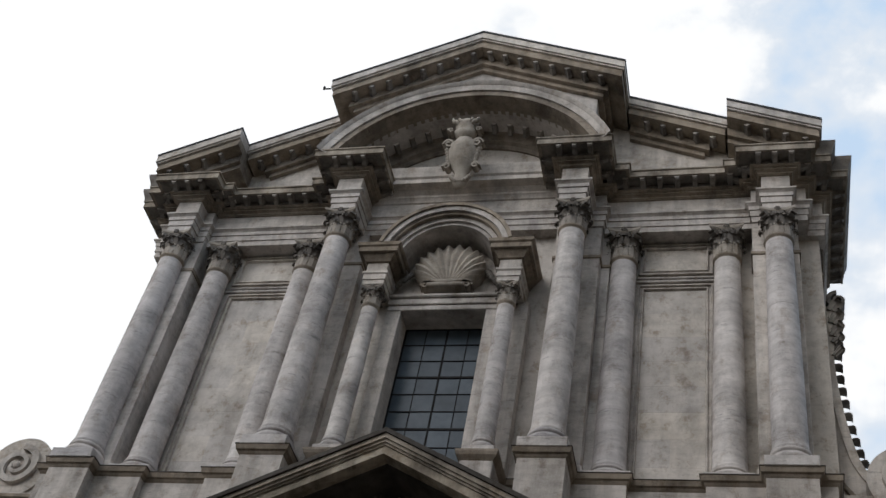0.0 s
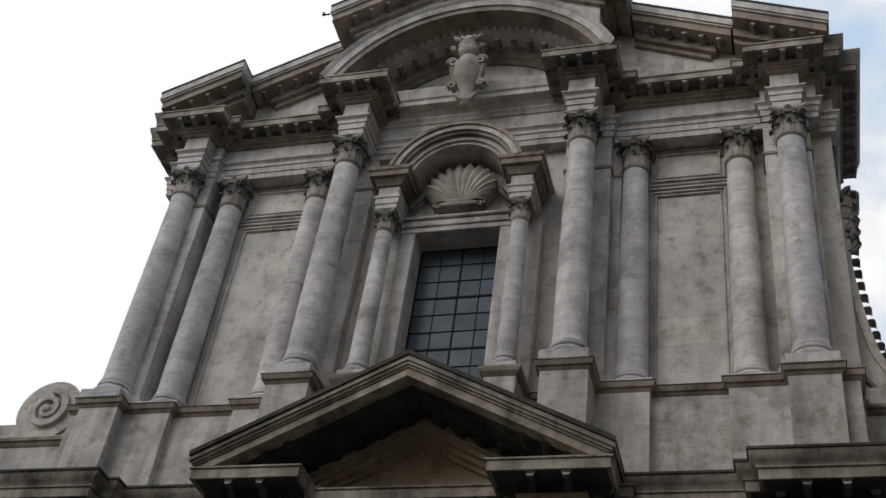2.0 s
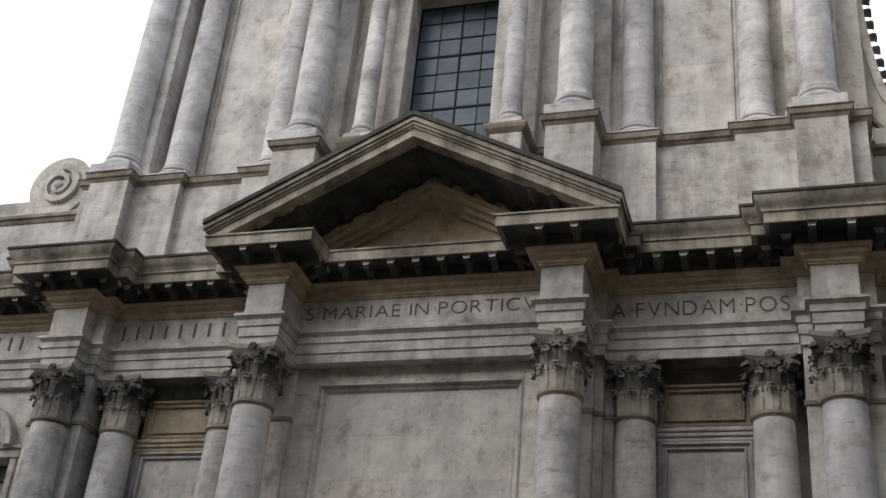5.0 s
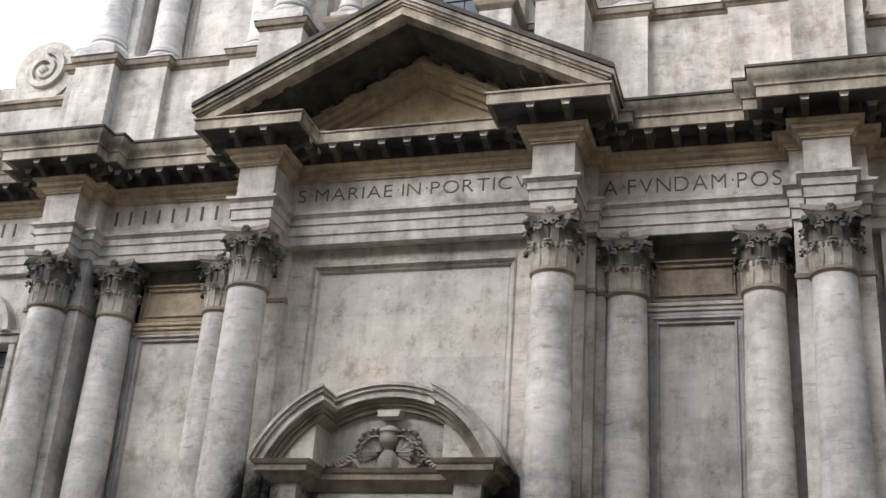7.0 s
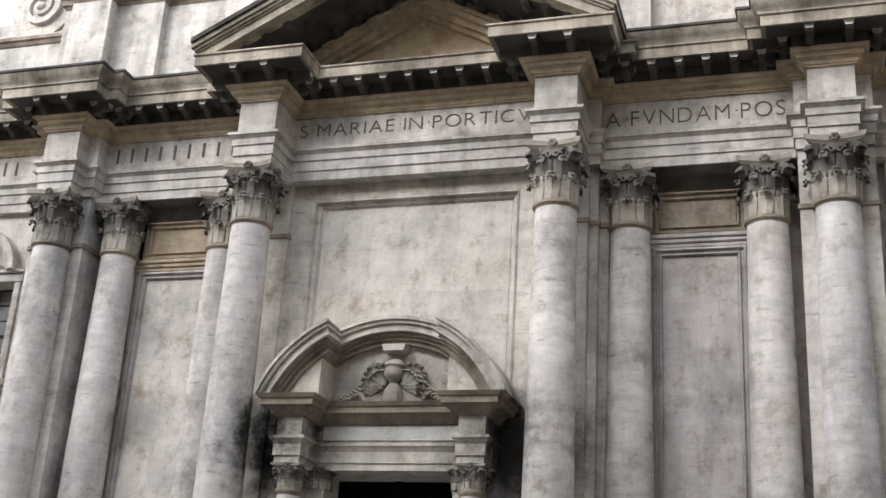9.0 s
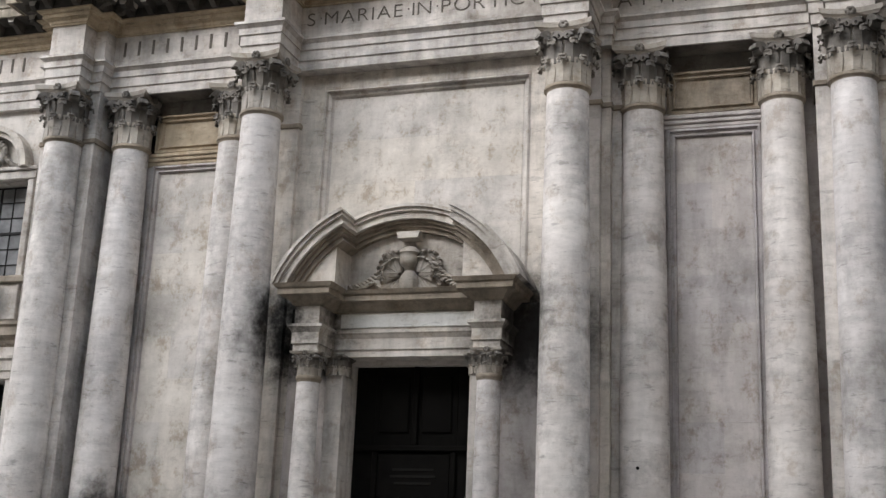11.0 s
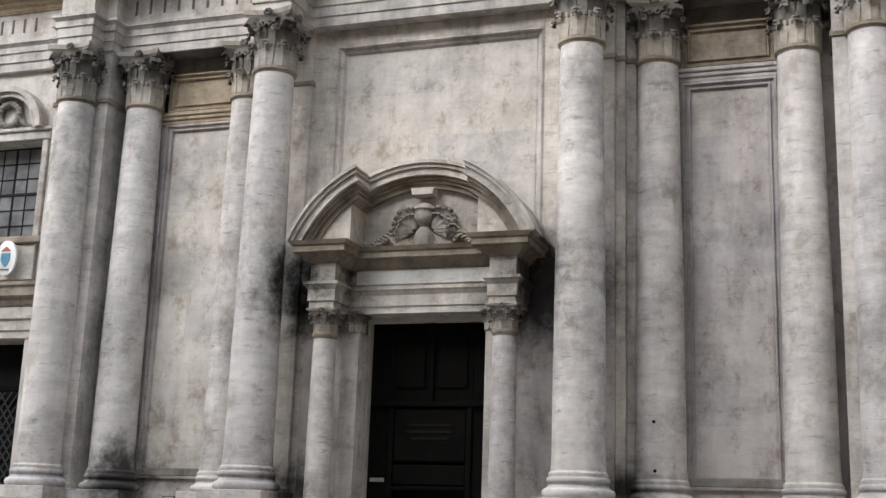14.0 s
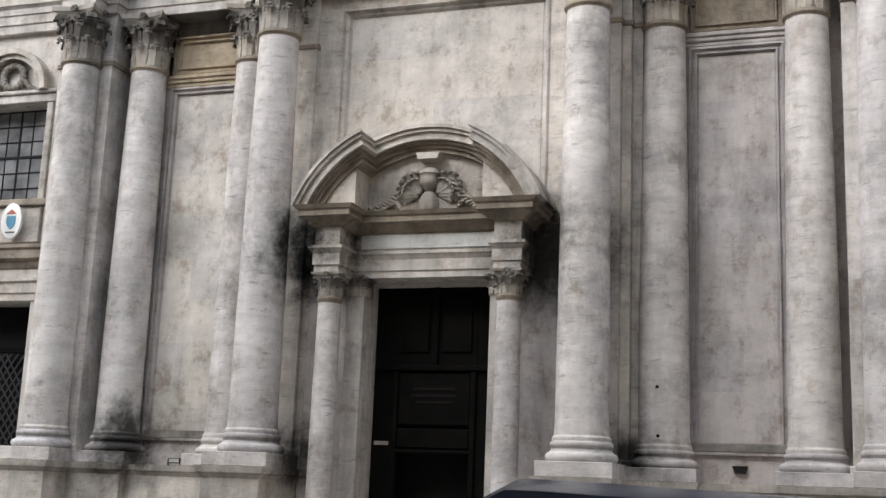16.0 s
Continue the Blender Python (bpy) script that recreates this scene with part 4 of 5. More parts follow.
part("architrave", run(plan, [(0, 5.99), (0, 6.14), (0.03, 6.14), (0.03, 6.37), (0.08, 6.45), (0.11, 6.48), (0.11, 6.54)], 0.2).mesh("architrave", STONE), portal)
part("frieze", run(plan, [(0, 6.54), (0, 6.93)], 0.2, False, False).mesh("frieze", STONE), portal)
part("cornice", run(plan, [(0, 6.93), (0.05, 6.95), (0.09, 7.02), (0.12, 7.04), (0.18, 7.12), (0.3, 7.13), (0.3, 7.25), (0.34, 7.27), (0.39, 7.35)], 0.2).mesh("cornice", TRIM, 30), portal)
part("slab", Soup().box(-1.5, 1.5, -0.585, -0.5, 6.6, 6.9, 0.01).mesh("slab", MARBLE), portal, "white marble tablet on the lintel")
PZ, PR = 6.31, 2.87


def band(s, a0, a1, yf, yb, steps, n=12, back=0.0):
    """Stacked arched courses; back: how far each course's first end steps in with its own recess."""
    for r0, r1, dy in steps:
        arched(s, [(r0, yf + dy), (r0, yb), (r1, yb), (r1, yf + dy)], PZ, a0 + back * dy / PR, a1, n)
    return s


STEPS = [(PR, PR - 0.07, 0.0), (PR - 0.07, PR - 0.15, 0.05), (PR - 0.15, PR - 0.3, 0.11)]
BEDS = [(PR - 0.3, PR - 0.37, 0.2), (PR - 0.37, PR - 0.44, 0.27), (PR - 0.44, PR - 0.54, 0.34)]
a_in, a_out = math.asin(1.18 / PR), math.acos((7.36 - PZ) / PR)
for sgn in (-1, 1):
    part("pediment_wing", band(Soup(), sgn * a_in, sgn * a_out, -1.74, -0.1, STEPS, 12, sgn).mesh("pediment_wing", STONE, 30), portal)
    part("pediment_bed", band(Soup(), sgn * a_in, sgn * (a_out - 0.06), -1.74, -0.1, BEDS, 12, sgn).mesh("pediment_bed", TRIM, 30), portal)
    # solid cheek under the wing
    s = Soup()
    xs = [1.38 + 0.83 * i / 6 for i in range(7)]
    s.rings([[(sgn * x, -1.34, 7.3), (sgn * x, -0.1, 7.3), (sgn * x, -0.1, arc_z(x, PR - 0.36, PZ)), (sgn * x, -1.34, arc_z(x, PR - 0.36, PZ))] for x in xs])
    part("pediment_cheek", s.mesh("pediment_cheek", STONE), portal)
part("pediment_crown", band(Soup(), -a_in - 0.08, a_in + 0.08, -0.98, -0.1, STEPS, 20).mesh("pediment_crown", STONE, 30), portal)
part("pediment_crown_bed", band(Soup(), -a_in - 0.16, a_in + 0.16, -0.98, -0.1, BEDS, 20).mesh("pediment_crown_bed", TRIM, 30), portal)
s = Soup()
xs = [-2.2 + 4.4 * i / 20 for i in range(21)]
s.rings([[(x, -0.5, 7.2), (x, 0.1, 7.2), (x, 0.1, arc_z(x, PR - 0.4, PZ)), (x, -0.5, arc_z(x, PR - 0.4, PZ))] for x in xs])
part("tympanum", s.mesh("tympanum", STONE), portal)
part("keystone", Soup().rings([[(-w_, y, z) for w_, z in ((0.26, 8.6), (-0.26, 8.6), (-0.22, 8.46), (0.22, 8.46))] for y in (-0.85, -0.4)]).mesh("keystone", STONE), portal)


def door_relief():
    """A carved boss between two feathered fans, with a chain of bay leaves swung to either side."""
    rnd = random.Random(11)
    t = thing("door_relief", "carved stone boss with feathered fans and garlands over the door", "relief")
    prof = [(0.17, 7.3, 0.0), (0.2, 7.42, 0.02), (0.21, 7.58, 0.04), (0.17, 7.7, 0.04), (0.1, 7.79, 0.03), (0.12, 7.85, 0.06), (0.165, 7.9, 0.1), (0.19, 7.97, 0.12), (0.185, 8.06, 0.12), (0.175, 8.13, 0.12), (0.215, 8.16, 0.12), (0.2, 8.22, 0.1),
            (0.14, 8.28, 0.06), (0.06, 8.32, 0.04)]
    rings = []
    for r, z, fwd in prof:
        ring = []
        for k in range(24):
            a = k * math.pi / 12
            front = max(0.0, -math.sin(a))
            q = r * (1.0 - 0.1 * front + (0.05 * math.cos(9 * a) * (1 - front) if z > 7.86 else 0.0) + (0.08 * math.cos(7 * a) if z < 7.66 else 0.0))
            ring.append((q * math.cos(a), -0.6 - fwd + 0.85 * q * math.sin(a), z))
        rings.append(ring)
    part("boss", Soup().rings(rings).mesh("boss", RELIEF, 60), t)
    lv, lf = leaf(0.2, 0.56, 0.12, 1, 7)
    lw, lg = leaf(0.19, 0.34, 0.12, 2, 6)
    for sgn in (-1, 1):
        s = Soup()
        # long feathers of the fan, then the short ones that lie over them
        for k in range(9):
            a = sgn * (-0.15 + 0.27 * k)
            c, sn = math.cos(a), math.sin(a)
            ln = 1.0 - 0.045 * abs(k - 3)
            s.add([(sgn * 0.24 + x * c + z * ln * sn, y - 0.56 - 0.02 * (k % 2), 7.74 + z * ln * c - x * sn) for x, y, z in lv], lf)
        for k in range(7):
            a = sgn * (0.0 + 0.32 * k)
            c, sn = math.cos(a), math.sin(a)
            s.add([(sgn * 0.24 + x * c + z * sn, y - 0.66 - 0.02 * (k % 2), 7.74 + z * c - x * sn) for x, y, z in lw], lg)
        for k in range(6):
            a = sgn * (1.9 + 0.2 * k)
            c, sn = math.cos(a), math.sin(a)
            s.add([(sgn * (0.34 - 0.03 * k) + x * c + z * 0.8 * sn, y - 0.6, 7.66 + z * 0.8 * c - x * sn) for x, y, z in lv], lf)
        part("fan", s.mesh("fan", RELIEF, 60), t, kind="stuff")
        s = Soup()
        n = 13
        for k in range(n):
            u = k / (n - 1)
            x, z = 0.5 + 0.9 * u, 8.0 - 0.95 * u ** 0.8 + 0.38 * u ** 2
            lean = sgn * (1.9 - 0.75 * u)
            for d in (-1, 1):
                blob(s, sgn * x, -0.57 - 0.02 * (k % 2), z + 0.045 * d, 0.045, 0.07, 0.085 * rnd.uniform(0.9, 1.15), 8, lean + 0.3 * d)
        part("garland", s.mesh("garland", RELIEF, 60), t, kind="stuff")


door_relief()

# the door itself, deep in the opening
door = thing("church_door", "very dark panelled wooden church door, its lower leaf open", "door")
part("frame", Soup().box(-1.37, -0.92, 0.22, 0.34, 0, 5.95, 0.01).box(0.92, 1.37, 0.22, 0.34, 0, 5.95, 0.01).box(-0.92, 0.92, 0.22, 0.34, 4.2, 5.95, 0.01).mesh("frame", WOOD), door)
part("transom", Soup().box(-1.3, 1.3, 0.12, 0.3, 4.12, 4.24, 0.02).mesh("transom", WOOD), door)
part("upper_panel", Soup().box(-0.8, 0.8, 0.18, 0.3, 2.98, 4.08, 0.03).mesh("upper_panel", WOOD), door)
part("lower_panel", Soup().box(-0.8, 0.8, 0.18, 0.3, 2.5, 2.92, 0.03).mesh("lower_panel", WOOD), door)
part("mullion", Soup().box(-0.06, 0.06, 0.14, 0.24, 4.24, 5.95, 0.02).mesh("mullion", WOOD), door)
for sgn in (-1, 1):
    part("high_panel", Soup().box(min(sgn * 0.14, sgn * 0.8), max(sgn * 0.14, sgn * 0.8), 0.17, 0.25, 4.5, 5.7, 0.03).mesh("high_panel", WOOD), door)
    part("stile", Soup().box(min(sgn * 0.8, sgn * 0.92), max(sgn * 0.8, sgn * 0.92), 0.15, 0.3, 0, 4.12, 0.02).mesh("stile", WOOD), door)
part("rail", Soup().box(-0.85, 0.85, 0.14, 0.3, 2.4, 2.48, 0.02).mesh("rail", WOOD), door)
for k, (wd, z) in enumerate(((0.9, 3.72), (1.0, 3.58), (0.8, 3.44))):
    part("lettering_bar", Soup().box(-wd / 2, wd / 2, 0.166, 0.18, z, z + 0.05).mesh("lettering_bar", plain("worn_gilt", (0.011, 0.01, 0.009), 0.9)), door, "faint bars of worn lettering")
# Black sheet in place of the unlit porch.
part("dark_porch", Soup().box(-1.4, 1.4, 0.9, 1.0, 0, 6).mesh("dark_porch", VOID), door)
sg = Soup().box(-0.16, 0.16, -0.01, 0.01, -0.04, 0.04, 0.004).mesh("door_notice", RELIEF)
tagged(new("door_notice", sg), "small white notice fixed to the dark door frame", "notice").location = (-1.14, 0.2, 2.6)

# ---- window house of the upper storey ----
aed = thing("window_surround", "columned window surround with round arch and shell", "window surround")
KIT_WIN = column_kit(0.26, 0.225, 18.3, 18.82, 23.42, 24.06, (), "window_column")
half = [(1.6, -0.5), (1.6, -1.2), (2.2, -1.2), (2.2, -0.15)]
for sgn in (-1, 1):
    place_column(KIT_WIN, sgn * 1.9, -0.92, "slim travertine column beside the upper window", "columns of the window")
    a, b = sorted((sgn * 1.5, sgn * 2.3))
    part("pedestal", Soup().box(a, b, -1.32, 0.2, 16.75, 18.06, 0.02).mesh("pedestal", STONE), aed)
    part("pedestal_cap", run([(a, 0.2), (a, -1.32), (b, -1.32), (b, 0.2)], [(0, 18.05), (0.04, 18.1), (0.09, 18.16), (0.12, 18.24), (0.12, 18.3)], 0.25).mesh("pedestal_cap", TRIM), aed)
    a, b = sorted((sgn * 1.21, sgn * 1.62))
    part("jamb", Soup().box(a, b, -0.42, 0.3, 18.3, 23.8, 0.02).mesh("jamb", STONE), aed)
    a, b = sorted((sgn * 1.62, sgn * 2.35))
    part("backing", Soup().box(a, b, -0.3, 0.2, 18.3, 24.1, 0.01).mesh("backing", STONE), aed)
    p = half if sgn > 0 else [(-x, y) for x, y in reversed(half)]
    part("entablature", run(p, [(0, 24.06), (0, 24.22), (0.03, 24.22), (0.03, 24.4), (0.07, 24.44), (0.07, 24.5), (0, 24.5), (0, 24.86)], 0.2).mesh("entablature", STONE), aed)
    part("cornice", run(p, [(0, 24.86), (0.06, 24.88), (0.1, 24.98), (0.16, 25.04), (0.18, 25.1), (0.27, 25.1), (0.27, 25.26), (0.32, 25.3), (0.34, 25.4)], 0.2).mesh("cornice", TRIM, 30), aed)
s = Soup()
s.box(-1.62, 1.62, -0.45, 0.2, 23.74, 23.92, 0.02).box(-1.62, 1.62, -0.5, 0.2, 23.92, 24.14, 0.02).box(-1.62, 1.62, -0.58, 0.2, 24.14, 24.26, 0.03)
part("lintel", s.mesh("lintel", STONE), aed)
AZ = 24.96
for r0, r1, y in ((1.97, 1.86, -1.56), (1.86, 1.7, -1.5), (1.7, 1.6, -1.42), (1.6, 1.46, -1.3), (1.46, 1.36, -1.22)):
    part("arch_band", arched(Soup(), [(r0, y), (r0, 0.2), (r1, 0.2), (r1, y)], AZ, -1.34, 1.34, 32).mesh("arch_band", TRIM if r0 in (1.97, 1.7) else STONE, 30), aed)
part("niche_wall", Soup().box(-1.7, 1.7, -0.28, 0.2, 24.2, 26.5).mesh("niche_wall", STONE), aed)


def shell_relief():
    """A fluted scallop shell fanned up from its hinge, with a scroll below."""
    cols, rows = 73, 10
    vs, fs = [], []
    for i in range(rows):
        u = i / (rows - 1)
        for j in range(cols):
            v = j / (cols - 1)
            a = (v - 0.5) * math.pi * 1.5
            wave = math.cos(v * 15 * 2 * math.pi)
            rr = u * (1.0 + 0.025 * wave * u)
            x = math.sin(a) * rr * 1.02
            z = 24.6 + (0.6 + math.cos(a) * 0.86) * rr
            y = -0.42 - 0.34 * math.sin(u * math.pi * 0.62) + 0.12 * u ** 3 - 0.05 * wave * u
            vs.append((x, y, z))
    for i in range(rows - 1):
        for j in range(cols - 1):
            k = i * cols + j
            fs.append((k, k + 1, k + cols + 1, k + cols))
    n = len(vs)
    vs += [(x * 0.97, -0.25, z) for x, y, z in vs]
    rim = [(rows - 1) * cols + j for j in range(cols)]
    fs += [(p, q, q + n, p + n) for p, q in zip(rim, rim[1:])]
    s = Soup().add(vs, fs)
    for sgn in (-1, 1):
        rr = scroll_strip(0.15, 1.5, 0.3, 0.05, 18)
        s.rings([[(sgn * (p[0] - 0.0) + sgn * 0.62, p[1] - 0.5, p[2] + 24.5) for p in q] for q in rr])
    s.box(-0.55, 0.55, -0.75, -0.25, 24.4, 24.56, 0.05)
    s.box(-0.48, 0.48, -0.7, -0.25, 24.56, 24.74, 0.06)
    ob = new("shell_relief", s.mesh("shell_relief", RELIEF, 50))
    tagged(ob, "large carved scallop shell in the arch above the window", "relief")
    rnd = random.Random(3)
    for sgn in (-1, 1):
        s = Soup()
        for k in range(16):
            u = k / 15
            blob(s, sgn * (1.05 + 0.42 * u + rnd.uniform(-0.04, 0.04)), -0.45 - 0.1 * math.sin(u * 3), 25.15 - 0.75 * u + 0.25 * u * u + rnd.uniform(-0.03, 0.03), 0.07, 0.07, 0.09, 7, rnd.uniform(-1, 1))
        ob = new("garland", s.mesh("garland", CARVED, 60))
        tagged(ob, "small carved garland beside the shell", "relief", "garlands by the shell")


shell_relief()


def paned_window(name, x0, x1, z0, z1, y, cols, rows, heavy_c, heavy_r, label, glass=GLASS):
    t = thing(name, label, "window", kind="structure")
    wd, ht = (x1 - x0) / cols, (z1 - z0) / rows
    pane = Soup().box(0.01, wd - 0.01, -0.006, 0.006, 0.01, ht - 0.01).mesh("pane", glass)
    rnd = random.Random(round(x0 * 10) + rows)
    for i in range(cols):
        for j in range(rows):
            part("pane", pane, t, m=pose(x0 + i * wd, y, z0 + j * ht) @ pose(0, 0, 0, rnd.uniform(-0.7, 0.7), 0, rnd.uniform(-0.7, 0.7)))
    for i in range(cols + 1):
        k = 0.026 if i in heavy_c else 0.011
        part("upright_bar", Soup().box(-k, k, -0.03, 0.02, z0, z1, 0.006).mesh("upright_bar", IRON), t, m=pose(x0 + i * wd, y, 0))
    for j in range(rows + 1):
        k = 0.035 if j in heavy_r else 0.011
        part("cross_bar", Soup().box(x0, x1, -0.035, 0.02, -k, k, 0.006).mesh("cross_bar", IRON), t, m=pose(0, y, z0 + j * ht))
    return t


paned_window("window_1", -1.21, 1.21, 18.5, 23.75, 0.4, 4, 9, (0, 2, 4), (0, 3, 6, 9), "tall dark window of leaded panes in iron bars")
# Black sheet painted as the darkness behind the panes.
tagged(new("wall_window_back", Soup().box(-1.4, 1.4, 0.7, 0.8, 18.3, 24).mesh("wall_window_back", VOID)), "black sheet standing in for the dark space behind the upper window", "wall", kind="structure")


# ---- crest in the gable ----
def crest():
    """A swelling cartouche with scrolled rim under a tufted crown."""
    s = Soup()
    prof = [(0.05, 28.15), (0.2, 28.25), (0.27, 28.5), (0.2, 28.72), (0.34, 28.95), (0.46, 29.25), (0.5, 29.55), (0.44, 29.85), (0.3, 30.05), (0.24, 30.15), (0.34, 30.25), (0.38, 30.4), (0.3, 30.5), (0.36, 30.62), (0.3, 30.82), (0.14, 30.95), (0.03, 31.0)]
    s.rings([[(r * math.cos(k * math.pi / 10), -0.55 + 0.75 * r * math.sin(k * math.pi / 10), z) for k in range(20)] for r, z in prof])
    for sgn in (-1, 1):
        for z, r in ((29.85, 0.22), (28.95, 0.16), (30.4, 0.12)):
            s.rings([[(sgn * (p[0] + 0.46), p[1] - 0.6, p[2] + z) for p in q] for q in scroll_strip(r, 1.5, 0.3, r * 0.3, 18)])
        for k in range(6):
            blob(s, sgn * (0.5 - 0.02 * k), -0.62, 29.65 - 0.12 * k, 0.09, 0.12, 0.1, 7)
        for k in range(4):
            blob(s, sgn * (0.08 + 0.1 * k), -0.72, 30.72 + 0.06 * (k % 2), 0.07, 0.09, 0.13, 7, sgn * 0.4)
    for k in range(9):
        blob(s, 0.3 * math.cos(math.pi * (0.1 + 0.1 * k)), -0.66, 28.62 - 0.24 * math.sin(math.pi * (0.1 + 0.1 * k)), 0.07, 0.09, 0.09, 7)
    ob = new("crest_relief", s.mesh("crest_relief", RELIEF, 60))
    ob.matrix_basis = Matrix.Translation((-0.04, -0.98, 28.0)) @ Matrix.Rotation(radians(14), 4, "X") @ Matrix.Diagonal((0.96, 0.95, 0.92, 1)) @ Matrix.Translation((0, 0.35, -28.15))
    tagged(ob, "carved stone cartouche with scrolls and crown in the gable", "relief")


crest()


# ---- scrolled buttresses and volutes ----
def spiral(cx, cz, r, turns, y0, y1, wd, sgn):
    rings = []
    n = 60
    for i in range(n):
        u = i / (n - 1)
        a = math.pi * 0.5 + u * turns * 2 * math.pi
        rr = r * (1 - 0.86 * u)
        k = wd * (1 - 0.6 * u)
        c, s_ = math.cos(a) * sgn, math.sin(a)
        rings.append([(cx + c * rr, y0, cz + s_ * rr), (cx + c * rr, y1, cz + s_ * rr), (cx + c * (rr - k), y1, cz + s_ * (rr - k)), (cx + c * (rr - k), y0, cz + s_ * (rr - k))])
    return rings


EDGE = [(10.47, 25.02), (10.28, 24.0), (10.21, 22.88), (10.28, 21.76), (10.42, 20.64), (10.64, 19.72), (11.05, 19.06), (11.66, 18.7)]


def edge_at(u):
    k = u * (len(EDGE) - 1)
    i = min(int(k), len(EDGE) - 2)
    f = k - i
    p0, p1, p2, p3 = (Vector(EDGE[max(0, min(j, len(EDGE) - 1))]) for j in (i - 1, i, i + 1, i + 2))
    return 0.5 * (2 * p1 + (p2 - p0) * f + (2 * p0 - 5 * p1 + 4 * p2 - p3) * f * f + (3 * p1 - p0 - 3 * p2 + p3) * f ** 3)


for sgn in (-1, 1):
    t = thing("scroll_buttress", "curved stone buttress with leaf tufts along its edge", "buttress", "buttresses of the upper storey")
    pts = [edge_at(i / 40) for i in range(41)]
    s = Soup()
    s.rings([[(sgn * p.x, 1.07, p.y), (sgn * p.x, 1.75, p.y), (sgn * 9.6, 1.75, p.y), (sgn * 9.6, 1.07, p.y)] for p in pts])
    part("flank", s.mesh("flank", STONE), t)
    s = Soup()
    s.rings([[(sgn * (p.x + 0.05), 0.99, p.y), (sgn * (p.x + 0.05), 1.77, p.y), (sgn * (p.x - 0.16), 1.77, p.y), (sgn * (p.x - 0.16), 0.99, p.y)] for p in pts])
    part("rim", s.mesh("rim", STONE, 30), t)
    s = Soup()
    inner = [Vector((9.82 + 0.75 * (i / 14) ** 1.8, 20.45 - 1.75 * i / 14)) for i in range(15)]
    s.rings([[(sgn * p.x, 0.95, p.y), (sgn * p.x, 1.09, p.y), (sgn * (p.x - 0.08), 1.09, p.y - 0.05), (sgn * (p.x - 0.08), 0.95, p.y - 0.05)] for p in inner])
    part("fillet", s.mesh("fillet", TRIM), t)
    lv, lf = leaf(0.3, 0.26, 0.14)
    tuft = mesh_of("tuft", lv, lf, CARVED, 50)
    for k in range(15):
        p = edge_at(0.22 + 0.72 * k / 14)
        q = edge_at(0.23 + 0.72 * k / 14)
        d = q - p
        a = math.atan2(d.y, sgn * d.x)
        part("tuft", tuft, t, m=Matrix.Translation((sgn * p.x, 1.25, p.y)) @ Matrix.Rotation(-(a if sgn > 0 else a + math.pi), 4, "Y") @ Matrix.Rotation(math.pi / 2, 4, "Z"))
    curl = part("curl", Soup().rings(spiral(sgn * 10.47, 25.17, 0.34, 1.5, 0.95, 1.65, 0.12, sgn)).mesh("curl", CARVED, 50), t, "carved leaf curl at the top")
    rnd = random.Random(8)
    lv2, lf2 = leaf(0.34, 0.34, 0.16)
    for k in range(8):
        u = k / 7
        me = mesh_of("curl_leaf", [(x * (1 - 0.4 * u), y, z) for x, y, z in lv2], lf2, CARVED, 50)
        part("curl_leaf", me, curl, m=Matrix.Translation((sgn * (10.3 - 0.04 * u), 1.0 + rnd.uniform(-0.05, 0.05), 24.75 - 1.6 * u)) @ Matrix.Rotation(sgn * (0.5 + 0.2 * (k % 2)), 4, "Y"))

    t.location = (0, 0.35 if sgn < 0 else 0, 0)
    v = thing("volute", "big stone spiral volute resting on the wing's coping", "volute", "volutes on the wings")
    cx, cz = sgn * 11.68, 19.1
    s = Soup()
    s.rings([[(cx + 0.98 * math.cos(k * math.pi / 24), y, cz + 0.98 * math.sin(k * math.pi / 24)) for k in range(48)] for y in (0.68, 1.3)])
    part("disc", s.mesh("disc", STONE, 30), v)
    s = Soup().rings(spiral(cx, cz, 0.72, 2.1, 0.55, 1.3, 0.2, sgn))
    part("spiral", s.mesh("spiral", STONE, 30), v)
    s = Soup()
    blob(s, cx, 0.62, cz, 0.13, 0.1, 0.13, 12)
    part("eye", s.mesh("eye", STONE, 60), v)
    a, b = sorted((sgn * 10.5, sgn * 13.2))
    part("foot", Soup().box(a, b, 0.58, 1.3, 18.05, 18.2, 0.02).mesh("foot", STONE), v)
    # coping and attic of the wing
    a, b = sorted((sgn * 10.1, sgn * 17.0))
    t = thing("wing_coping", "grey stone coping of the side wing", "coping", kind="structure")
    part("coping", run([(a, 0.6), (b, 0.6)], [(0.0, 17.82), (0.04, 17.86), (0.08, 17.95), (0.13, 17.98), (0.13, 18.08)], 1.4).mesh("coping", TRIM), t)
    part("upstand", Soup().box(a, b, 0.75, 1.8, 18.06, 18.72, 0.02).mesh("upstand", STONE), t)

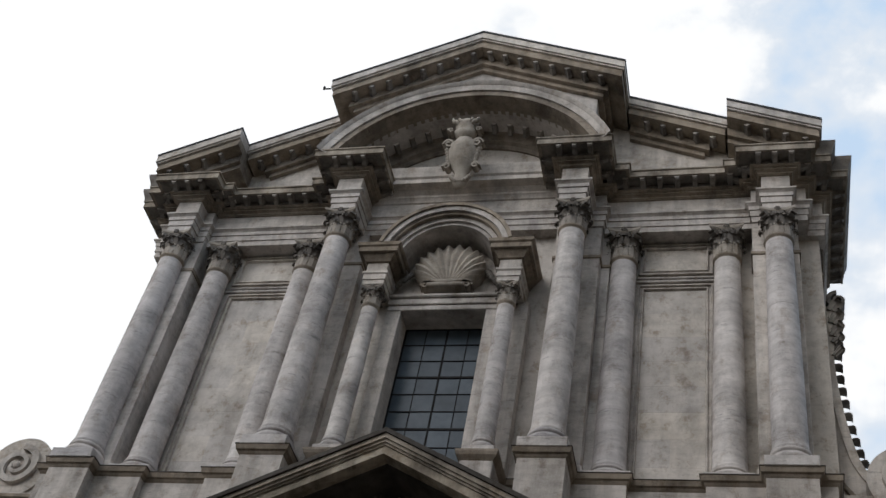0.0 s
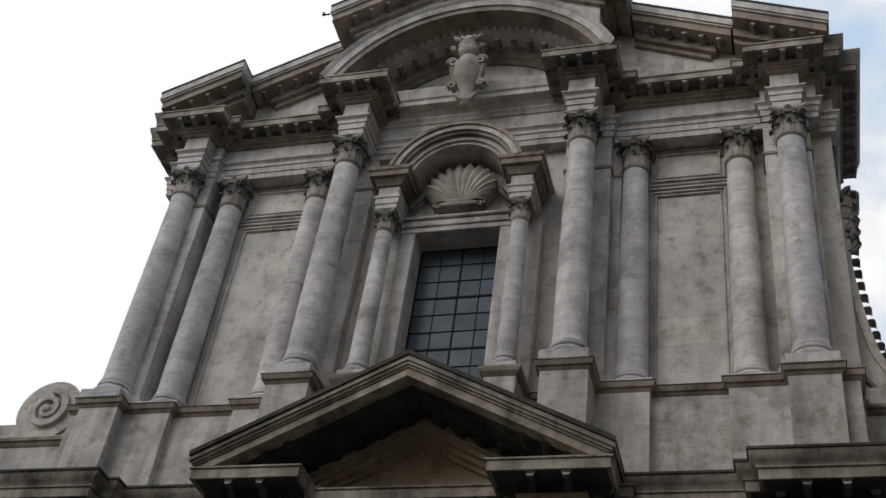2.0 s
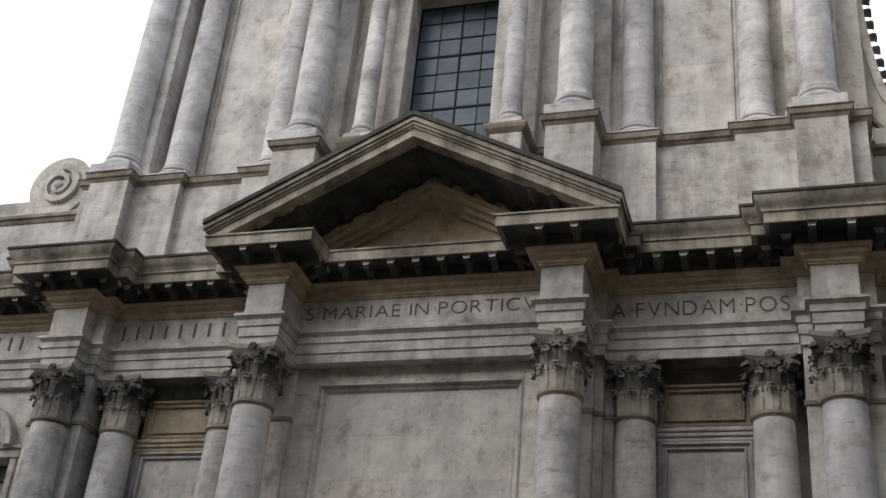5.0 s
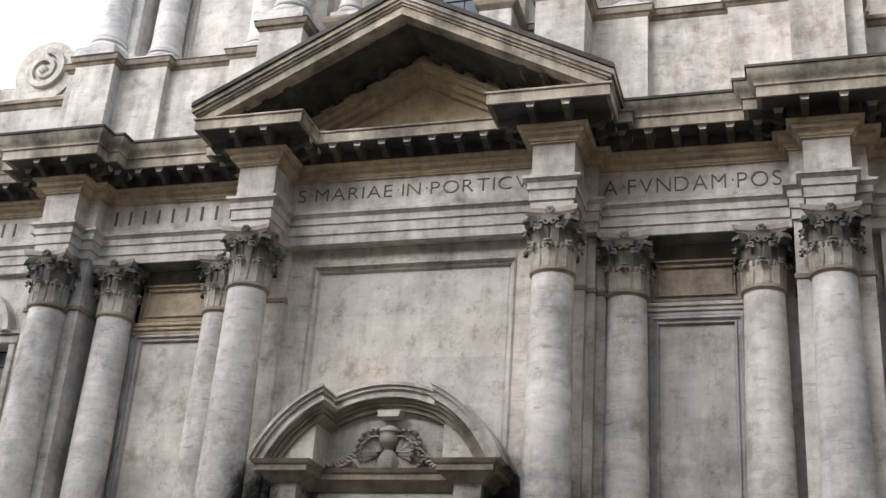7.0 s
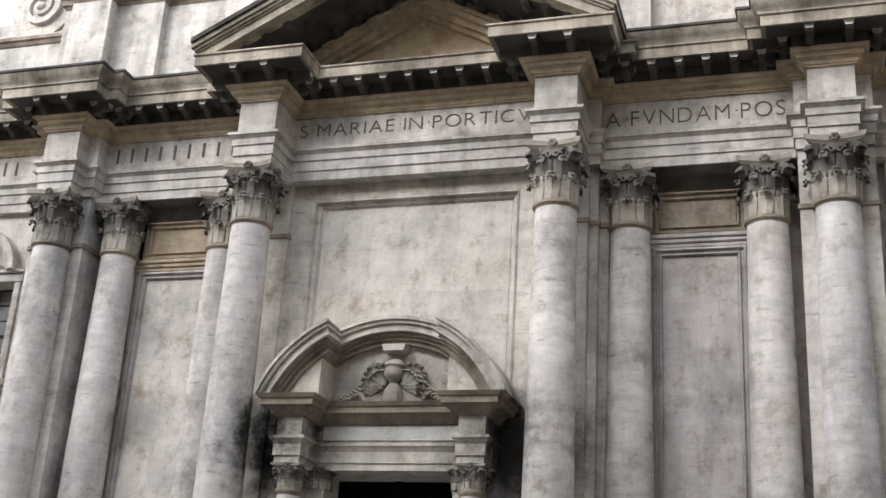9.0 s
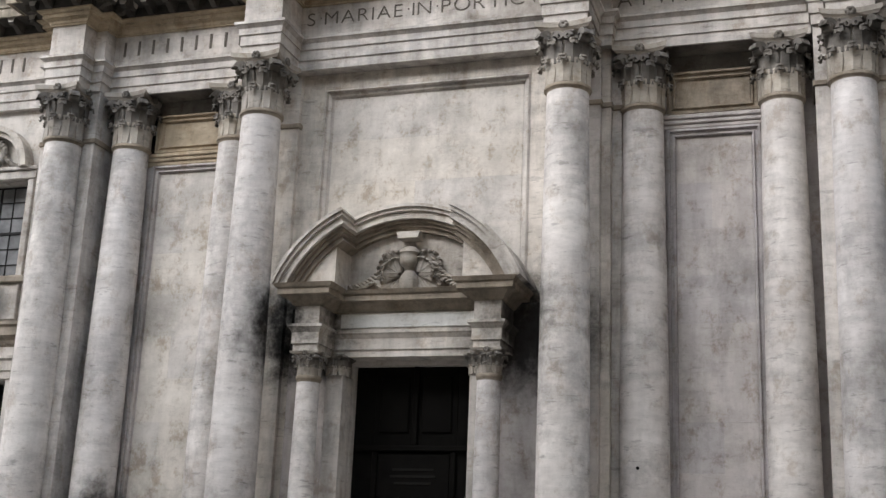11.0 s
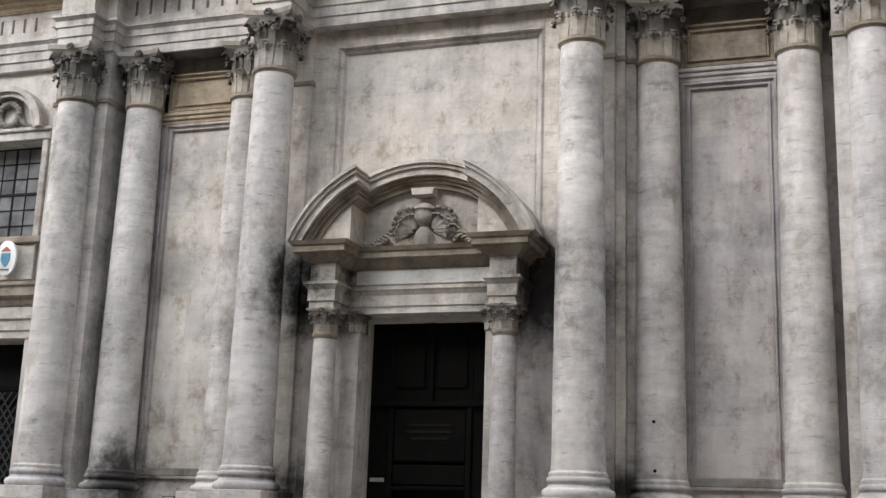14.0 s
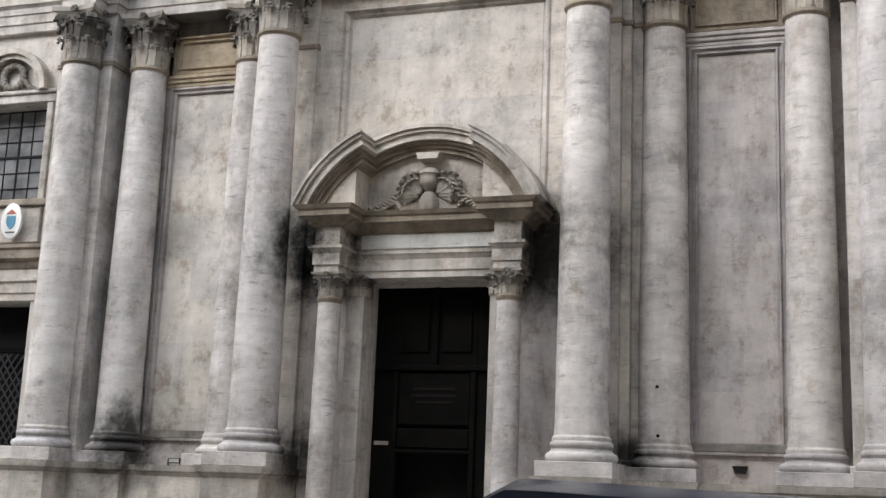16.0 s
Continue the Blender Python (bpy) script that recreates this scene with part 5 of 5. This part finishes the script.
# ---- wings: window, arched head, crest, door ----
for sgn in (-1, 1):
    a, b = sorted((sgn * 10.45, sgn * 12.75))
    paned_window("window_wing", a, b, 8.3, 10.75, 0.75, 6, 6, (0, 3, 6), (0, 3, 6), "barred window of the side wing, reflected light in its pane colour", GLASS_BRIGHT)
    t = thing("wing_window_surround", "stone surround of the wing window with a round arched head", "window surround")
    for x in (a - 0.12, b - 0.06):
        part("jamb", Soup().box(x, x + 0.18, 0.24, 0.7, 8.2, 10.95, 0.02).mesh("jamb", STONE), t)
    part("lintel", Soup().box(a - 0.2, b + 0.2, 0.2, 0.6, 10.78, 11.0, 0.02).box(a - 0.26, b + 0.26, 0.14, 0.6, 11.0, 11.1, 0.02).mesh("lintel", STONE), t)
    cx = (a + b) / 2
    for r0, r1, y in ((1.12, 0.98, 0.0), (0.98, 0.86, 0.08)):
        s = arched(Soup(), [(r0, y), (r0, 0.5), (r1, 0.5), (r1, y)], 11.08, -1.57, 1.57, 24)
        part("arch_band", s.mesh("arch_band", STONE, 30), t, m=pose(cx, 0, 0))
    s = Soup()
    for k in range(18):
        q = 2 * math.pi * k / 18
        blob(s, cx + 0.3 * math.cos(q), 0.24, 11.5 + 0.3 * math.sin(q), 0.09, 0.09, 0.1, 7, q)
    for k in range(9):
        for s2 in (-1, 1):
            blob(s, cx + s2 * (0.35 + 0.07 * k), 0.26, 11.35 - 0.12 * math.sin(k / 8 * 3.1) - 0.02 * k, 0.07, 0.07, 0.08, 7)
    part("wreath", s.mesh("wreath", CARVED, 60), t, "carved wreath in the arched head")
    part("sill", Soup().box(a - 0.3, b + 0.3, 0.12, 0.6, 8.1, 8.28, 0.03).mesh("sill", TRIM), t)
    part("apron", Soup().box(a - 0.1, b + 0.1, 0.22, 0.4, 7.2, 8.1, 0.02).mesh("apron", STONE), t)
    x0, x1 = sorted((sgn * 9.9, sgn * 17.0))
    t = thing("wing_string_course", "moulded string course over the wing door", "moulding", kind="structure")
    part("course", run([(x0, 0.35), (x1, 0.35)], [(0.0, 6.55), (0.06, 6.6), (0.1, 6.72), (0.22, 6.8), (0.22, 7.0), (0.28, 7.05), (0.28, 7.14)], 0.6).mesh("course", TRIM), t)
    part("band", run([(x0, 0.35), (x1, 0.35)], [(0.04, 5.78), (0.04, 5.95), (0.08, 5.97), (0.08, 6.2), (0.14, 6.25), (0.14, 6.32)], 0.6).mesh("band", STONE), t)
    g_ = thing("wing_gate", "dark iron lattice gate in the wing's doorway", "gate")
    s = Soup()
    for k in range(-12, 24):
        for d in (-1, 1):
            x0_ = a + 0.2 * k
            lo, hi = sorted(((a - x0_) / (d * 0.7), (b - x0_) / (d * 0.7)))
            lo, hi = max(lo, 0.0), min(hi, 4.55)
            if hi - lo > 0.05:
                s.rings([[(x0_ + d * 0.7 * z + e, y, z) for e, y in ((-0.02, 0.77), (0.02, 0.77), (0.02, 0.79), (-0.02, 0.79))] for z in (lo, hi)])
    part("lattice", s.mesh("lattice", LEAD), g_, kind="stuff")
    part("lunette_bar", Soup().box(a, b, 0.74, 0.86, 4.55, 4.7, 0.02).mesh("lunette_bar", WOOD), g_)
    # Backing is a black sheet for the unlit room behind gate and window.
    part("backing", Soup().box(a - 0.1, b + 0.1, 1.12, 1.2, 0, 12).mesh("backing", VOID), g_)
sh = thing("oval_shield", "oval white enamel shield with a blue crest on the wing", "sign")


def oval(rx, rz, y0, y1, cz=0.0):
    return Soup().rings([[(rx * k * math.cos(i * math.pi / 16), y, cz + rz * k * math.sin(i * math.pi / 16)) for i in range(32)] for y, k in ((y1, 1.0), (y0 + 0.01, 1.0), (y0, 0.96))])


part("plate", oval(0.3, 0.44, -0.04, 0.02).mesh("plate", SIGNWHITE, 30), sh)
part("crest", Soup().rings([[(x, y, z) for x, z in ((-0.13, 0.12), (0.13, 0.12), (0.13, -0.05), (0.07, -0.16), (0, -0.22), (-0.07, -0.16), (-0.13, -0.05))] for y in (-0.055, -0.03)]).mesh("crest", BLUE), sh)
part("hat", Soup().rings([[(x, y, z) for x, z in ((-0.15, 0.17), (0.15, 0.17), (0.08, 0.23), (0, 0.29), (-0.08, 0.23))] for y in (-0.055, -0.03)]).mesh("hat", RED), sh)
part("motto_bar", Soup().box(-0.13, 0.13, -0.055, -0.03, -0.3, -0.27).mesh("motto_bar", LETTER), sh)
sh.location = (-11.0, 0.04, 7.7)

# ---- steps before the door ----
for k, (d, z) in enumerate(((1.0, 0.17), (0.6, 0.34), (0.2, 0.51))):
    ob = new("door_step", Soup().box(-2.4 - d * 0.4, 2.4 + d * 0.4, -1.9 - d, 0.9, z - 0.17, z, 0.02).mesh("door_step", STONE))
    tagged(ob, "worn travertine step before the church door", "step", "steps of the door")


# ---- passing car, parked in the square ----
def car():
    t = thing("car", "dark blue car with a glossy roof standing in the square", "car")
    side = [(-2.1, 0.35), (-2.15, 0.7), (-2.05, 0.92), (-1.2, 1.02), (2.05, 1.06), (2.15, 0.8), (2.12, 0.35)]

    def loft(prof, half, mat, name, inset=0.06):
        s = Soup()
        rings = []
        for w_, k in ((-half, 0.94), (-half + inset, 1.0), (half - inset, 1.0), (half, 0.94)):
            rings.append([(x * (0.985 if abs(w_) == half else 1), w_, 0.35 + (z - 0.35) * k) for x, z in prof])
        s.rings(rings)
        return part(name, s.mesh(name, mat, 35), t)

    loft(side, 0.88, CARPAINT, "body")
    cab = [(-1.25, 1.0), (-0.62, 1.44), (1.3, 1.47), (1.95, 1.04)]
    loft(cab, 0.76, GLASS, "cabin_glass")
    rf = []
    for i in range(13):
        u = i / 12
        x = -0.7 + 2.15 * u
        crown = 1.7 - 0.075 * u - 0.06 * max(0.0, 1 - u / 0.12) ** 2
        rf.append([(x, y, crown - 0.07 * (abs(y) / 0.7) ** 3 - (0.05 if i in (0, 12) else 0)) for y in (-0.7, -0.6, -0.35, 0, 0.35, 0.6, 0.7)] + [(x, 0.7, 1.43), (x, -0.7, 1.43)])
    part("roof", Soup().rings(rf).mesh("roof", CARPAINT, 40), t)
    for y in (-0.74, 0.74):
        for xa, xb in ((-0.62, -1.25), (0.3, 0.35), (1.35, 1.95)):
            part("pillar", Soup().rings([[(xa - 0.04, y - 0.02, 1.46), (xa + 0.04, y - 0.02, 1.46), (xa + 0.04, y + 0.02, 1.46), (xa - 0.04, y + 0.02, 1.46)], [(xb - 0.05, y * 1.06 - 0.02, 1.0), (xb + 0.05, y * 1.06 - 0.02, 1.0), (xb + 0.05, y * 1.06 + 0.02, 1.0), (xb - 0.05, y * 1.06 + 0.02, 1.0)]]).mesh("pillar", CARPAINT), t)
    for x in (-1.35, 1.35):
        for y in (-0.82, 0.82):
            wv = []
            for yy, r in ((-0.1, 0.25), (-0.1, 0.31), (-0.07, 0.33), (0.07, 0.33), (0.1, 0.31), (0.1, 0.25)):
                wv.append([(r * math.cos(k * math.pi / 12), yy, r * math.sin(k * math.pi / 12)) for k in range(24)])
            wh = part("wheel", Soup().rings(wv).mesh("tyre", RUBBER, 40), t, m=pose(x, y, 0.33))
            part("rim", Soup().rings([[(r * math.cos(k * math.pi / 10), yy, r * math.sin(k * math.pi / 10)) for k in range(20)] for yy, r in ((-0.105, 0.05), (-0.108, 0.22), (0.108, 0.22), (0.105, 0.05))]).mesh("rim", CHROME, 30), wh)
    for y in (-0.6, 0.6):
        part("headlight", Soup().box(-2.16, -2.0, y - 0.16, y + 0.16, 0.68, 0.84, 0.03).mesh("headlight", LAMPGLASS), t)
        part("tail_light", Soup().box(2.0, 2.17, y - 0.14, y + 0.14, 0.75, 0.95, 0.03).mesh("tail_light", RED), t)
    t.matrix_basis = pose(7.06, -17.0, 0, 0, 0, 3)


car()

# ---- unseen plain houses, added to close the square and block light ----
for x0, x1, y0, y1, h in ((-44, 48, -50, -31, 30), (-50, -36, -31, -3, 18), (18.3, 40, -31, -2.5, 36)):
    ob = new("house_block", Soup().box(x0, x1, y0, y1, 0, h, 0.1).mesh("house_block", OCHRE))
    tagged(ob, "unseen plain ochre house block added to hold back light", "house", kind="structure")

# ---- floodlight on the ledge ----
fl = thing("floodlight", "small black floodlight lying on the stone ledge", "floodlight")
part("housing", Soup().box(-0.13, 0.13, -0.08, 0.08, 0.05, 0.17, 0.02).mesh("housing", IRON), fl)
part("bracket", Soup().box(-0.15, -0.12, -0.03, 0.03, 0.0, 0.12).box(0.12, 0.15, -0.03, 0.03, 0.0, 0.12).box(-0.15, 0.15, -0.03, 0.03, 0.0, 0.02).mesh("bracket", IRON), fl)
part("lens", Soup().box(-0.11, 0.11, -0.09, -0.078, 0.07, 0.15).mesh("lens", LAMPGLASS), fl)
fl.matrix_basis = pose(-6.05, 0.2, 1.98, 0, 0, 20)

# ---- iron spike on the gable ----
sp = Soup().rings([[(x, -2.2 + 0.03 * math.cos(k), 32.0 + 0.06 * abs(x + 4.75) + 0.03 * math.sin(k)) for k in [i * math.pi / 3 for i in range(6)]] for x in (-4.72, -4.95)])
sp.box(-4.99, -4.93, -2.23, -2.17, 31.98, 32.12)
tagged(new("iron_hook", sp.mesh("iron_hook", IRON)), "small dark iron hook on the gable end", "hook")
